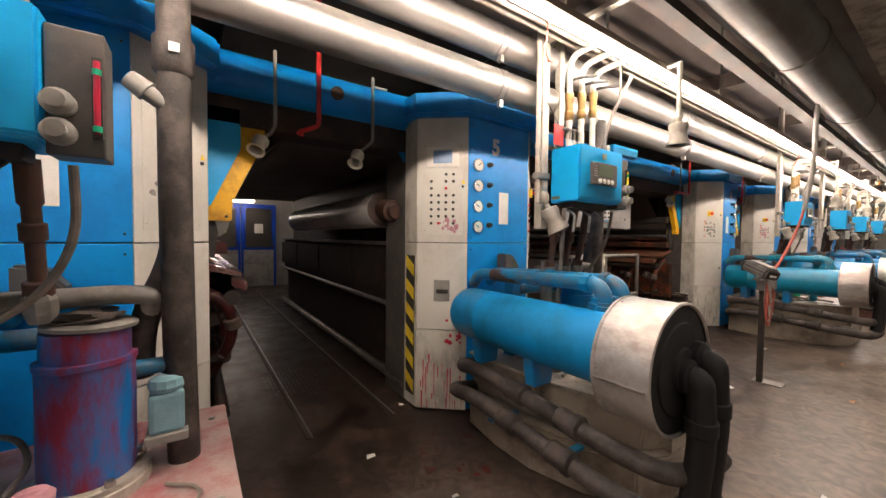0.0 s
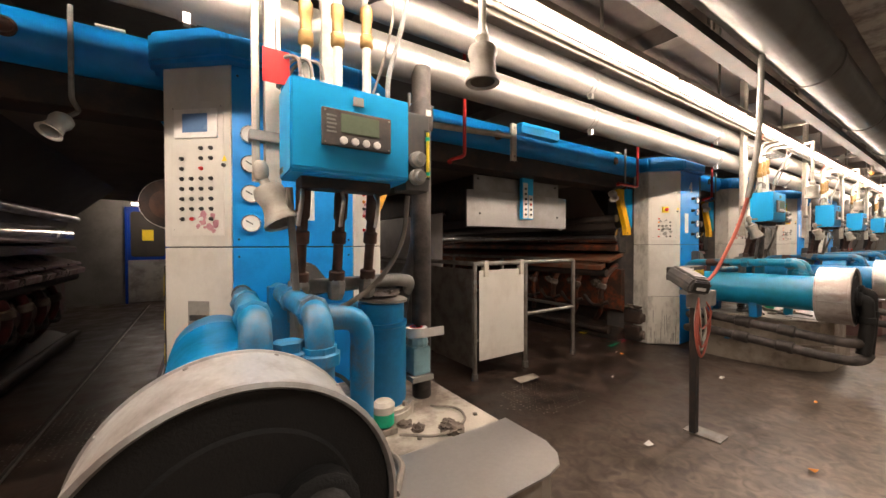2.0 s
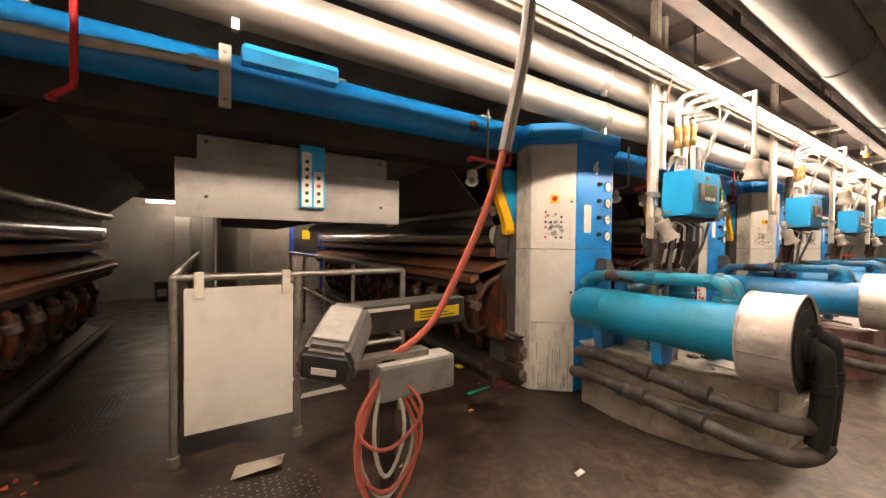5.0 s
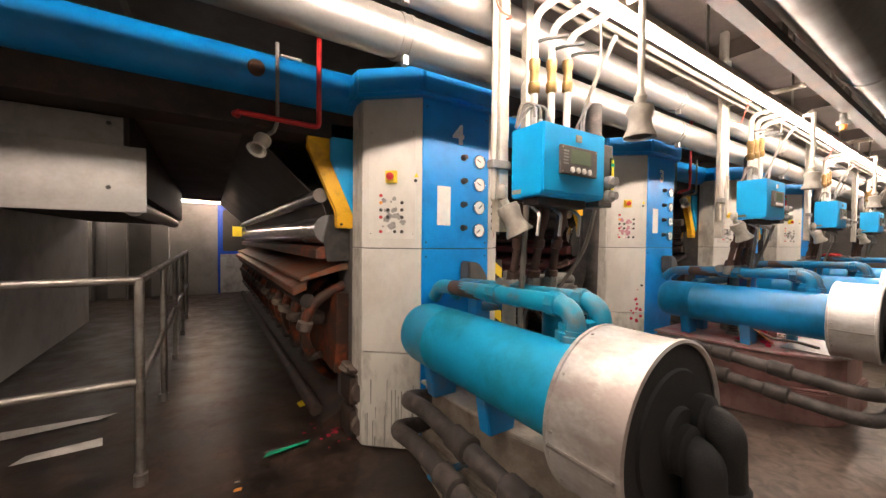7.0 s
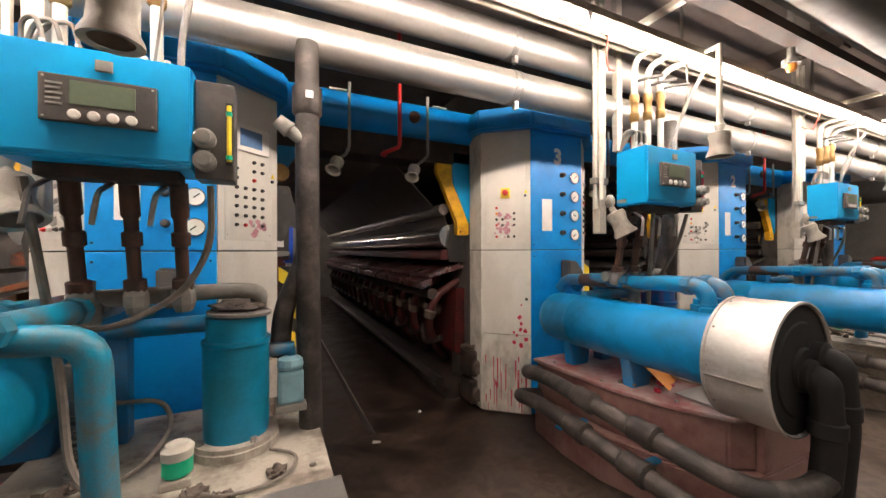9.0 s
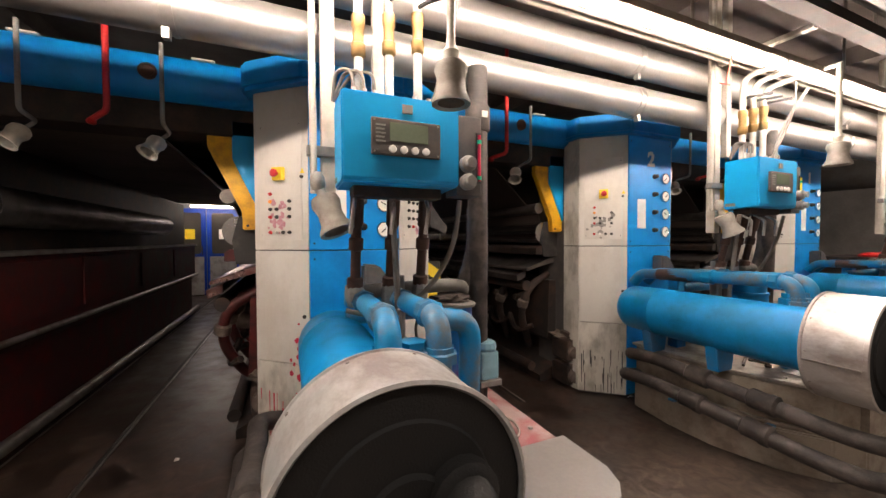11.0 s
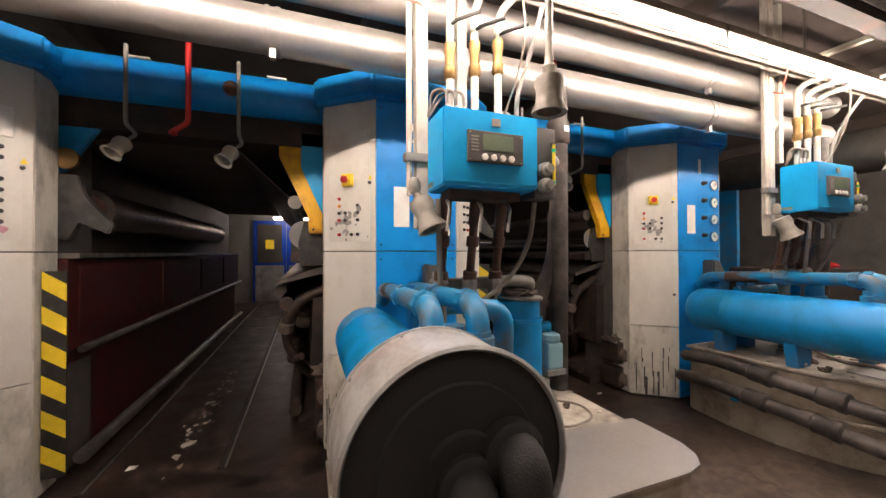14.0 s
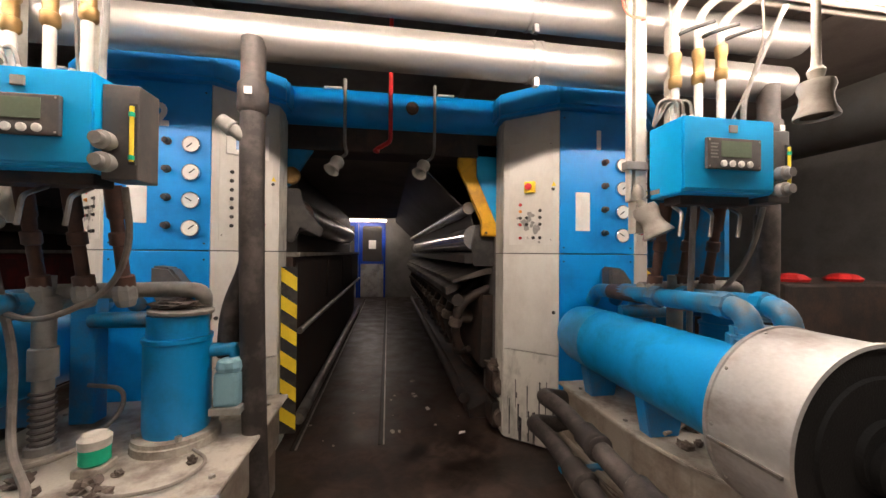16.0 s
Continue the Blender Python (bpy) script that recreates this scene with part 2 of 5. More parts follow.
def floor_material():
    m, tree, shader = nodes_of("oily_concrete_floor")
    new_node, link = tree.nodes.new, tree.links.new
    coord = new_node("ShaderNodeTexCoord")
    a, b, c = (new_node("ShaderNodeTexNoise") for _ in range(3))
    for n, s, d in ((a, 0.7, 8), (b, 4.0, 8), (c, 60, 4)):
        n.inputs["Scale"].default_value, n.inputs["Detail"].default_value = s, d
        n.inputs["Roughness"].default_value = 0.62
        link(coord.outputs["Object"], n.inputs["Vector"])
    split = new_node("ShaderNodeSeparateXYZ")
    link(coord.outputs["Object"], split.inputs[0])
    # oily near the press, worn paler in the walked aisle
    edge = new_node("ShaderNodeMath")
    edge.operation = "MULTIPLY_ADD"
    edge.inputs[1].default_value, edge.inputs[2].default_value = 2.2, -1.1
    link(b.outputs["Fac"], edge.inputs[0])
    across = new_node("ShaderNodeMath")
    link(split.outputs["Y"], across.inputs[0])
    link(edge.outputs[0], across.inputs[1])
    worn = new_node("ShaderNodeMapRange")
    worn.inputs[1].default_value, worn.inputs[2].default_value = 2.5, 0.9
    link(across.outputs[0], worn.inputs[0])
    oily, pale = new_node("ShaderNodeValToRGB"), new_node("ShaderNodeValToRGB")
    for r, dark, light in ((oily, (0.01, 0.0065, 0.005), (0.052, 0.033, 0.025)), (pale, (0.095, 0.07, 0.054), (0.21, 0.165, 0.132))):
        r.color_ramp.elements[0].position, r.color_ramp.elements[1].position = 0.38, 0.62
        r.color_ramp.elements[0].color, r.color_ramp.elements[1].color = (*dark, 1), (*light, 1)
        link(b.outputs["Fac"], r.inputs[0])
    mix = new_node("ShaderNodeMixRGB")
    link(worn.outputs[0], mix.inputs[0])
    link(oily.outputs[0], mix.inputs[1])
    link(pale.outputs[0], mix.inputs[2])
    # fine speckle and pale scuffs
    scuff = new_node("ShaderNodeTexNoise")
    scuff.inputs["Scale"].default_value, scuff.inputs["Detail"].default_value, scuff.inputs["Distortion"].default_value = 11, 9, 1.2
    link(coord.outputs["Object"], scuff.inputs["Vector"])
    tone = new_node("ShaderNodeMapRange")
    tone.inputs[1].default_value, tone.inputs[2].default_value, tone.inputs[3].default_value, tone.inputs[4].default_value = 0.35, 0.7, 0.62, 1.5
    link(scuff.outputs["Fac"], tone.inputs[0])
    toned = new_node("ShaderNodeVectorMath")
    toned.operation = "SCALE"
    link(mix.outputs[0], toned.inputs[0])
    link(tone.outputs[0], toned.inputs["Scale"])
    link(toned.outputs[0], shader.inputs["Base Color"])
    gloss = new_node("ShaderNodeMapRange")
    gloss.inputs[1].default_value, gloss.inputs[2].default_value = 0.35, 0.7
    gloss.inputs[3].default_value, gloss.inputs[4].default_value = 0.28, 0.62
    link(b.outputs["Fac"], gloss.inputs[0])
    link(gloss.outputs[0], shader.inputs["Roughness"])
    bump = new_node("ShaderNodeBump")
    bump.inputs["Strength"].default_value, bump.inputs["Distance"].default_value = 0.25, 0.004
    link(c.outputs["Fac"], bump.inputs["Height"])
    link(bump.outputs[0], shader.inputs["Normal"])
    return m


FLOOR_MAT = floor_material()


# ---- mesh helpers ----
def finish(bm, name, material, smooth=False):
    bmesh.ops.recalc_face_normals(bm, faces=bm.faces)
    me = bpy.data.meshes.new(name)
    bm.to_mesh(me)
    bm.free()
    me.materials.append(material)
    if smooth:
        for p in me.polygons:
            p.use_smooth = True
        me.set_sharp_from_angle(angle=radians(40))
    return me


def part(name, bm, material, parent, label="", smooth=False):
    ob = new(name, finish(bm, name, material, smooth))
    ob.parent = parent
    if label:
        tagged(ob, label)
    return ob


def thing(name, x, y, z, label, category, group="", kind="", turn=0):
    e = new(name)
    e.matrix_basis = pose(x, y, z, 0, 0, turn)
    return tagged(e, label, category, group, kind)


def solid(name, bm, material, label, category, group="", kind="", at=None, smooth=False):
    ob = new(name, finish(bm, name, material, smooth))
    if at:
        ob.location = at
    return tagged(ob, label, category, group, kind)


def add_box(bm, lo, hi, bevel=0.0, m=None):
    r = bmesh.ops.create_cube(bm, size=1)["verts"]
    c, s = (Vector(lo) + Vector(hi)) / 2, Vector(hi) - Vector(lo)
    for v in r:
        v.co = Vector((v.co.x * s.x, v.co.y * s.y, v.co.z * s.z)) + c
        if m:
            v.co = m @ v.co
    if bevel:
        edges = list({e for v in r for e in v.link_edges})
        bmesh.ops.bevel(bm, geom=edges, offset=bevel, segments=2, affect="EDGES", profile=0.6)
    return bm


def box(lo, hi, bevel=0.0, m=None):
    return add_box(bmesh.new(), lo, hi, bevel, m)


def add_lathe(bm, base, axis, rows, n=24, caps=True):
    """Turned shape: rows of (distance along axis, radius)."""
    q = Vector((0, 0, 1)).rotation_difference(Vector(axis).normalized())
    rings = []
    for d, r in rows:
        rings.append([bm.verts.new(Vector(base) + q @ Vector((r * math.cos(6.283185 * i / n), r * math.sin(6.283185 * i / n), d))) for i in range(n)])
    for a, b in zip(rings, rings[1:]):
        for i in range(n):
            bm.faces.new((a[i], a[(i + 1) % n], b[(i + 1) % n], b[i]))
    if caps:
        bm.faces.new(rings[0])
        bm.faces.new(rings[-1])
    return bm


def lathe(base, axis, rows, n=24, caps=True):
    return add_lathe(bmesh.new(), base, axis, rows, n, caps)


def rod(a, b, r, n=14):
    d = Vector(b) - Vector(a)
    return lathe(a, d, [(0, r), (d.length, r)], n)


def smooth_line(points, bend=0.06, steps=5):
    """Rounds the corners of a line of points."""
    pts = [Vector(p) for p in points]
    out = [pts[0]]
    for a, b, c in zip(pts, pts[1:], pts[2:]):
        r = min(bend, (a - b).length * 0.48, (c - b).length * 0.48)
        p, q = b + (a - b).normalized() * r, b + (c - b).normalized() * r
        for i in range(steps + 1):
            t = i / steps
            out.append(p * (1 - t) ** 2 + b * 2 * t * (1 - t) + q * t * t)
    return out + [pts[-1]]


def tube(points, r, bend=0.06, n=12, bm=None, steps=5):
    """A pipe of radius r along points with rounded bends."""
    bm = bm or bmesh.new()
    pts = smooth_line(points, bend, steps) if bend else [Vector(p) for p in points]
    rings, side = [], None
    for i, p in enumerate(pts):
        d = (pts[min(i + 1, len(pts) - 1)] - pts[max(i - 1, 0)]).normalized()
        if side is None:
            side = d.orthogonal().normalized()
        side = (side - d * side.dot(d)).normalized()
        up = d.cross(side)
        rings.append([bm.verts.new(p + (side * math.cos(6.283185 * k / n) + up * math.sin(6.283185 * k / n)) * r) for k in range(n)])
    for a, b in zip(rings, rings[1:]):
        for k in range(n):
            bm.faces.new((a[k], a[(k + 1) % n], b[(k + 1) % n], b[k]))
    bm.faces.new(rings[0])
    bm.faces.new(rings[-1])
    return bm


def sag(a, b, drop, n=10):
    a, b = Vector(a), Vector(b)
    return [a.lerp(b, i / n) - Vector((0, 0, drop * 4 * (i / n) * (1 - i / n))) for i in range(n + 1)]


def prism(outline, lo, hi, axis="z", bevel=0.0):
    """An outline of 2D points pushed from lo to hi along an axis (z: points are x, y; y: x, z; x: y, z)."""
    bm = bmesh.new()
    put = {"z": lambda p, h: (p[0], p[1], h), "y": lambda p, h: (p[0], h, p[1]), "x": lambda p, h: (h, p[0], p[1])}[axis]
    a, b = [bm.verts.new(put(p, lo)) for p in outline], [bm.verts.new(put(p, hi)) for p in outline]
    n = len(outline)
    for i in range(n):
        bm.faces.new((a[i], a[(i + 1) % n], b[(i + 1) % n], b[i]))
    bm.faces.new(a)
    bm.faces.new(b)
    if bevel:
        bmesh.ops.bevel(bm, geom=list(bm.edges), offset=bevel, segments=2, affect="EDGES")
    return bm


def lettering(text, size, material, parent, m, depth=0.002, name="number"):
    cu = bpy.data.curves.new(name, "FONT")
    cu.body, cu.size, cu.extrude, cu.align_x, cu.align_y = text, size, depth, "CENTER", "CENTER"
    cu.offset = 0.007
    tmp = bpy.data.objects.new("tmp", cu)
    scene.collection.objects.link(tmp)
    bpy.context.view_layer.update()
    me = bpy.data.meshes.new_from_object(tmp.evaluated_get(bpy.context.evaluated_depsgraph_get()))
    bpy.data.objects.remove(tmp)
    me.materials.clear()
    me.materials.append(material)
    ob = new(name, me)
    ob.parent = parent
    ob.matrix_basis = m
    return ob


# ---- the plan ----
FRONT = 2.73                 # line of the press columns
UNITS = {"6": -2.475, "5": 0.07, "4": 4.98, "3": 7.57, "2": 10.08, "1": 12.68}
WIDE, NARROW, CUT_X, CUT_Y = 0.64, 0.53, 0.29, 0.25   # blue front, and the slanted cheeks beside it
SEAM, TOP = 1.28, 2.21
X0, X1, Y0, Y1 = -7.0, 17.5, -3.2, 11.05
LOW = 3.15
PLATE = 0.5                  # top of the ink station bases

# ---- structure ----
solid("floor", box((X0, Y0, -0.2), (X1, Y1, 0)), FLOOR_MAT, "dark oily brown concrete factory floor, worn paler in the aisle", "floor", kind="structure")
solid("ceiling", box((X0, 0.95, LOW), (X1, Y1, LOW + 0.2)), CEILING_MAT, "low sooty dark ceiling above the press", "ceiling", kind="structure")
solid("ceiling_high", box((X0, Y0, 5.6), (X1, 0.95, 5.8)), WALL_MAT, "high pale hall ceiling over the aisle", "ceiling", kind="structure")
solid("wall_back", box((X0, Y1, 0), (X1, Y1 + 0.2, LOW)), WALL_MAT, "grey painted wall behind the press", "wall", kind="structure")
solid("wall_aisle", box((X0, Y0 - 0.2, 0), (X1, Y0, 5.6)), WALL_MAT, "plain grey wall across the aisle", "wall", kind="structure")
solid("wall_start", box((X0 - 0.2, Y0, 0), (X0, Y1, 5.6)), WALL_MAT, "plain grey end wall of the hall", "wall", kind="structure")
solid("wall_end", box((X1, Y0, 0), (X1 + 0.2, Y1, 5.6)), WALL_MAT, "dark grey end wall beyond the last unit", "wall", kind="structure")
solid("wall_upper", box((X0, 0.95, LOW + 0.2), (X1, 1.1, 5.6)), WALL_MAT, "upper hall wall above the low ceiling", "wall", kind="structure")

# ---- overhead: pipes, tubes, duct, gantry ----
for z, end, kind_label in ((2.235, 13.8, "lower"), (2.5, 13.9, "upper")):
    pipe = thing("overhead_pipe", 0, 2.26, z, "shiny galvanised sheet-metal pipe running above the press columns", "pipe", "overhead galvanised pipes")
    part("pipe_run", lathe((X0, 0, 0), (1, 0, 0), [(0, 0.095), (end - X0 - 0.05, 0.095), (end - X0 - 0.015, 0.08), (end - X0, 0.05)], 32), GALV, pipe, smooth=True)
    for x in [-4.6, -2.2, -0.1, 2.35, 4.6, 7.05, 9.55, 12.3]:
        bm = lathe((x - 0.03, 0, 0), (1, 0, 0), [(0, 0.1), (0.018, 0.1), (0.018, 0.096), (0.042, 0.096), (0.042, 0.1), (0.06, 0.1)], 32)
        add_box(bm, (x - 0.012, -0.05, -0.135), (x + 0.012, -0.02, -0.095))
        part("clamp", bm, GALV, pipe, smooth=True)

for y, z, r in ((1.9, 2.44, 0.015), (1.98, 2.47, 0.018), (1.9, 2.56, 0.011)):
    p = solid("conduit_pipe", rod((X0, y, z), (14.8, y, z), r), CONDUIT, "cream painted conduit pipe running along the light row", "pipe", "conduits along the lights", smooth=True)

x = X0 + 0.4
while x < 15.5:
    lamp = thing("fluorescent_light", x, 1.72, 2.335, "long lit fluorescent tube light in a continuous row", "ceiling light", "row of fluorescent lights")
    part("housing", prism([(-0.022, 0.024), (0.022, 0.024), (0.02, 0.07), (-0.02, 0.07)], 0.0, 1.515, "x", 0.004), CONDUIT, lamp)
    part("tube", rod((0.015, 0, 0), (1.505, 0, 0), 0.022, 12), TUBE, lamp, smooth=True)
    for e in (0.0, 1.505):
        part("end_cap", box((e, -0.02, -0.01), (e + 0.014, 0.02, 0.036), 0.003), PAPER, lamp)
    part("hanger", rod((0.7, 0, 0.074), (0.7, 0, LOW - 2.335), 0.008, 6), STEEL, lamp)
    x += 1.52

duct = thing("air_duct", 0, 1.36, 2.72, "large dull galvanised round air duct under the ceiling", "duct")
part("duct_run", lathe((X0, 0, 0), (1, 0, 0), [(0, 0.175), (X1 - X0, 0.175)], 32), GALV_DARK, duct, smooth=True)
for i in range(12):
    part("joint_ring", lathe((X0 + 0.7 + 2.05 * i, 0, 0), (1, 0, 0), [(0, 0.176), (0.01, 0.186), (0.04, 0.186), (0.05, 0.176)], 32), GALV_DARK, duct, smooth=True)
tray = thing("cable_tray", 0, 1.5, 2.5, "dark steel cable tray under the ceiling", "cable tray")
for i in range(9):
    part("hanger", rod((X0 + 1.5 + 2.7 * i, 0.05, 0.005), (X0 + 1.5 + 2.7 * i, 0.05, LOW - 2.5), 0.007, 6), STEEL, tray)
    part("strap", box((X0 + 1.2 + 2.7 * i, -0.01, 0.17), (X0 + 1.24 + 2.7 * i, 0.01, LOW - 2.72)), STEEL, duct)
part("tray_side", box((X0, 0, 0), (X1, 0.006, 0.06)), DARK, tray)
part("tray_bottom", box((X0, 0.006, 0), (X1, 0.09, 0.005)), DARK, tray)
gantry = thing("gantry", 0, 0, 0, "concrete and steel gantry with a pipe railing above the aisle", "gantry")
part("beam", box((X0, 0.78, 2.85), (X1, 1.12, 3.149)), CONCRETE, gantry)
part("deck", box((X0, 0.3, 3.05), (X1, 0.779, 3.149)), CONCRETE, gantry)
for i in range(20):
    part("railing_post", rod((X0 + 0.6 + 1.22 * i, 0.83, 3.149), (X0 + 0.6 + 1.22 * i, 0.83, 4.2), 0.025, 8), STEEL, gantry, smooth=True)
for z in (3.5, 3.85, 4.2):
    part("railing_bar", rod((X0, 0.83, z), (X1, 0.83, z), 0.022, 8), STEEL, gantry, smooth=True)
# unseen fill lamps, added high behind the camera to brighten aisle and press fronts
for i in range(9):
    hall = bpy.data.lights.new("hall_fill", "AREA")
    hall.shape, hall.size, hall.size_y, hall.energy, hall.color = "RECTANGLE", 1.6, 0.3, HALL_FILL_WATTS, (1.0, 0.9, 0.8)
    ob = new("hall_fill", hall)
    ob.matrix_basis = look((X0 + 2 + 2.6 * i, -1.4, 5.3), (X0 + 2 + 2.6 * i, -1.0, 0))
# plain housings added over those fill lamps, also out of view
for i in range(9):
    hl = thing("hall_fill_housing", X0 + 2 + 2.6 * i, -1.4, 5.34, "added unseen housing over a hall fill lamp", "ceiling light", "hall lights")
    part("housing", box((-0.8, -0.15, 0), (0.8, 0.15, 0.26), 0.01), PAPER, hl)

# roof beams under the low ceiling
for i in range(11):
    solid("ceiling_beam", box((-6 + 2.3 * i, 1.8, LOW - 0.16), (-5.85 + 2.3 * i, Y1, LOW)), CEILING_MAT, "dark steel beam under the low ceiling", "beam", "ceiling beams", "structure")


# ---- press columns ----
def gauge(parent, x, z, y=FRONT):
    rim = part("gauge", lathe((x, y, z), (0, -1, 0), [(0, 0.047), (0.02, 0.047), (0.024, 0.043), (0.018, 0.04)], 28), CHROME, parent, "chrome-rimmed pressure gauge", True)
    part("dial", lathe((x, y - 0.017, z), (0, -1, 0), [(0, 0.04), (0.002, 0.04)], 28), GAUGE_FACE, rim)
    part("needle", box((-0.003, 0, -0.008), (0.003, 0.002, 0.028), m=pose(x, y - 0.0225, z, 0, random.choice((-130, -60, 50)), 0)), BLACK, rim)


def knob(parent, x, z, y=FRONT):
    k = part("regulator_knob", lathe((x, y, z), (0, -1, 0), [(0, 0.02), (0.008, 0.022), (0.012, 0.017), (0.035, 0.016), (0.038, 0.012)], 16), BLACK, parent, smooth=True)


def cheek_matrix(x0, side, face):
    """Pose on a slanted cheek: local x along it to the viewer's right, local -y out of it; origin at its blue edge."""
    if side < 0:
        return pose(x0, FRONT, 0, 0, 0, -math.degrees(math.atan2(CUT_Y, CUT_X)))
    return pose(x0 + face, FRONT, 0, 0, 0, math.degrees(math.atan2(CUT_Y, CUT_X)))


CHEEK = math.hypot(CUT_X, CUT_Y)


def stick(ob, m):
    """Lays a part made on the wall plane onto a cheek."""
    ob.matrix_basis = m
    return ob


def buttons(parent, m, rows, u0, z0, du, dz):
    for j, row in enumerate(rows):
        for i, c in enumerate(row):
            if c != ".":
                mat = {"b": BLACK, "r": RED, "w": PAPER, "o": ORANGE, "g": GREEN}[c]
                stick(part("button", lathe((u0 + i * du, 0, z0 - j * dz), (0, -1, 0), [(0, 0.011), (0.005, 0.011), (0.006, 0.008), (0.014, 0.0075)], 10), mat, parent), m)


def smudge(parent, m, u, z, w, h, material, n, seed):
    rnd = random.Random(seed)
    for k in range(n):
        bm = bmesh.new()
        cu, cz, r = rnd.gauss(u, w), rnd.gauss(z, h), rnd.uniform(0.006, 0.022)
        vs = [bm.verts.new((cu + r * rnd.uniform(0.6, 1.3) * math.cos(a * 0.7854), -0.003 - 0.0001 * k, cz + r * rnd.uniform(0.6, 1.3) * math.sin(a * 0.7854))) for a in range(8)]
        bm.faces.new(vs)
        stick(part("ink_stain", bm, material, parent), m)


def drips(parent, m, material, n, seed, lo=-0.36, hi=-0.03, top=0.45):
    rnd = random.Random(seed)
    bm = bmesh.new()
    for k in range(n):
        u, z, w = rnd.uniform(lo, hi), rnd.uniform(0.06, top), rnd.uniform(0.0015, 0.006)
        h = min(z - 0.02, rnd.uniform(0.03, 0.25))
        vs = [bm.verts.new((u + dx, -0.0025, z + dz)) for dx, dz in ((-w, 0), (-w * 0.6, -h), (0, -h - w), (w * 0.6, -h), (w, 0), (0, w))]
        bm.faces.new(vs)
    stick(part("ink_drips", bm, material, parent), m)


def column(number, x0, flip):
    """flip: control keypad on the near cheek and stop switch on the far one."""
    c = thing("press_column", 0, 0, 0, "blue and cream hexagonal press column numbered %s with gauges and buttons" % number if number != "6" else "blue and cream hexagonal press column with gauges and buttons", "press column", "press columns")
    g = 0.003
    FACE = WIDE if flip else NARROW
    left, right = x0 - CUT_X, x0 + FACE + CUT_X
    back = 3.55
    core = [(x0 + 0.012, FRONT + 0.02), (x0 + FACE - 0.012, FRONT + 0.02), (right - 0.018, FRONT + CUT_Y + 0.008), (right - 0.018, back), (left + 0.018, back), (left + 0.018, FRONT + CUT_Y + 0.008)]
    part("core", prism(core, 0.0, TOP), BOX_GREY, c)
    for lo, hi in ((0.02, SEAM - g), (SEAM + g, TOP)):
        part("front_panel", box((x0 + g, FRONT, lo), (x0 + FACE - g, FRONT + 0.03, hi), 0.004), BLUE, c)
    for side in (-1, 1):
        m = cheek_matrix(x0, side, FACE)
        a, b = (-CHEEK + g, -g) if side < 0 else (g, CHEEK - g)
        mid = 0.62
        for lo, hi, mat in ((0.015, mid - g, WHITE_DIRTY), (mid + g, SEAM - g, WHITE), (SEAM + g, TOP, WHITE)):
            stick(part("cheek_panel", box((a, 0, lo), (b, 0.025, hi), 0.004), mat, c), m)
        xs = left if side < 0 else right - 0.03
        for lo, hi in ((0.015, SEAM - g), (SEAM + g, TOP)):
            part("side_panel", box((xs, FRONT + CUT_Y + 0.006, lo), (xs + 0.03, FRONT + CUT_Y + 0.19, hi), 0.004), WHITE_DIRTY, c)
    # blue hood round the top
    hood = [(x0 - 0.03, FRONT - 0.06), (x0 + FACE + 0.03, FRONT - 0.06), (right + 0.06, FRONT + CUT_Y - 0.03), (right + 0.06, back), (left - 0.06, back), (left - 0.06, FRONT + CUT_Y - 0.03)]
    part("hood", prism(hood, TOP + 0.002, TOP + 0.17, bevel=0.02), BLUE, c)
    gx, kx, lx = (x0 + 0.085, x0 + 0.2, x0 + 0.36) if flip else (x0 + FACE - 0.095, x0 + FACE - 0.22, x0 + 0.16)
    for i in range(4):
        gauge(c, gx, 1.865 - 0.154 * i)
        knob(c, kx, 1.88 - 0.154 * i)
    part("label_plate", box((lx - 0.05, FRONT - 0.002, 1.43), (lx + 0.05, FRONT, 1.68)), PAPER, c, "blank pale paper label")
    if number != "6":
        lettering(number, 0.165, NUMBER_WHITE, c, pose(x0 + 0.27, FRONT - 0.001, 2.02, 90))
    for bx in (x0 + 0.03, x0 + FACE - 0.03):
        for bz in (SEAM + 0.04, SEAM - 0.05, TOP - 0.05, 0.06):
            part("bolt", lathe((bx, FRONT, bz), (0, -1, 0), [(0, 0.006), (0.003, 0.005)], 8), BLACK, c)
    # stop switch cheek and keypad cheek
    s_side = 1 if flip else -1
    for side in (-1, 1):
        m, mid = cheek_matrix(x0, side, FACE), side * CHEEK / 2
        stick(part("lock", lathe((-0.035 if side < 0 else 0.035, 0, 0.9), (0, -1, 0), [(0, 0.012), (0.006, 0.011)], 12), BLACK, c), m)
        for u in (-0.135, 0.135):
            for z in (1.37, 2.0):
                stick(part("bolt", lathe((mid + u, 0, z), (0, -1, 0), [(0, 0.005), (0.003, 0.004)], 8), BLACK, c), m)
        stick(part("control_plate", box((mid - 0.15, -0.003, 1.34), (mid + 0.15, 0, 2.03), 0.001), WHITE, c), m)
        m2 = m @ pose(0, -0.003, 0)
        tri = prism([(mid + 0.14, 1.72), (mid + 0.17, 1.72), (mid + 0.155, 1.75)], -0.0055, -0.004, "y")
        stick(part("warning_label", tri, SIGN_YELLOW, c), m)
        stick(part("warning_stud", lathe((mid + 0.15, 0, 1.7), (0, -1, 0), [(0, 0.01), (0.012, 0.009)], 10), BLACK, c), m)
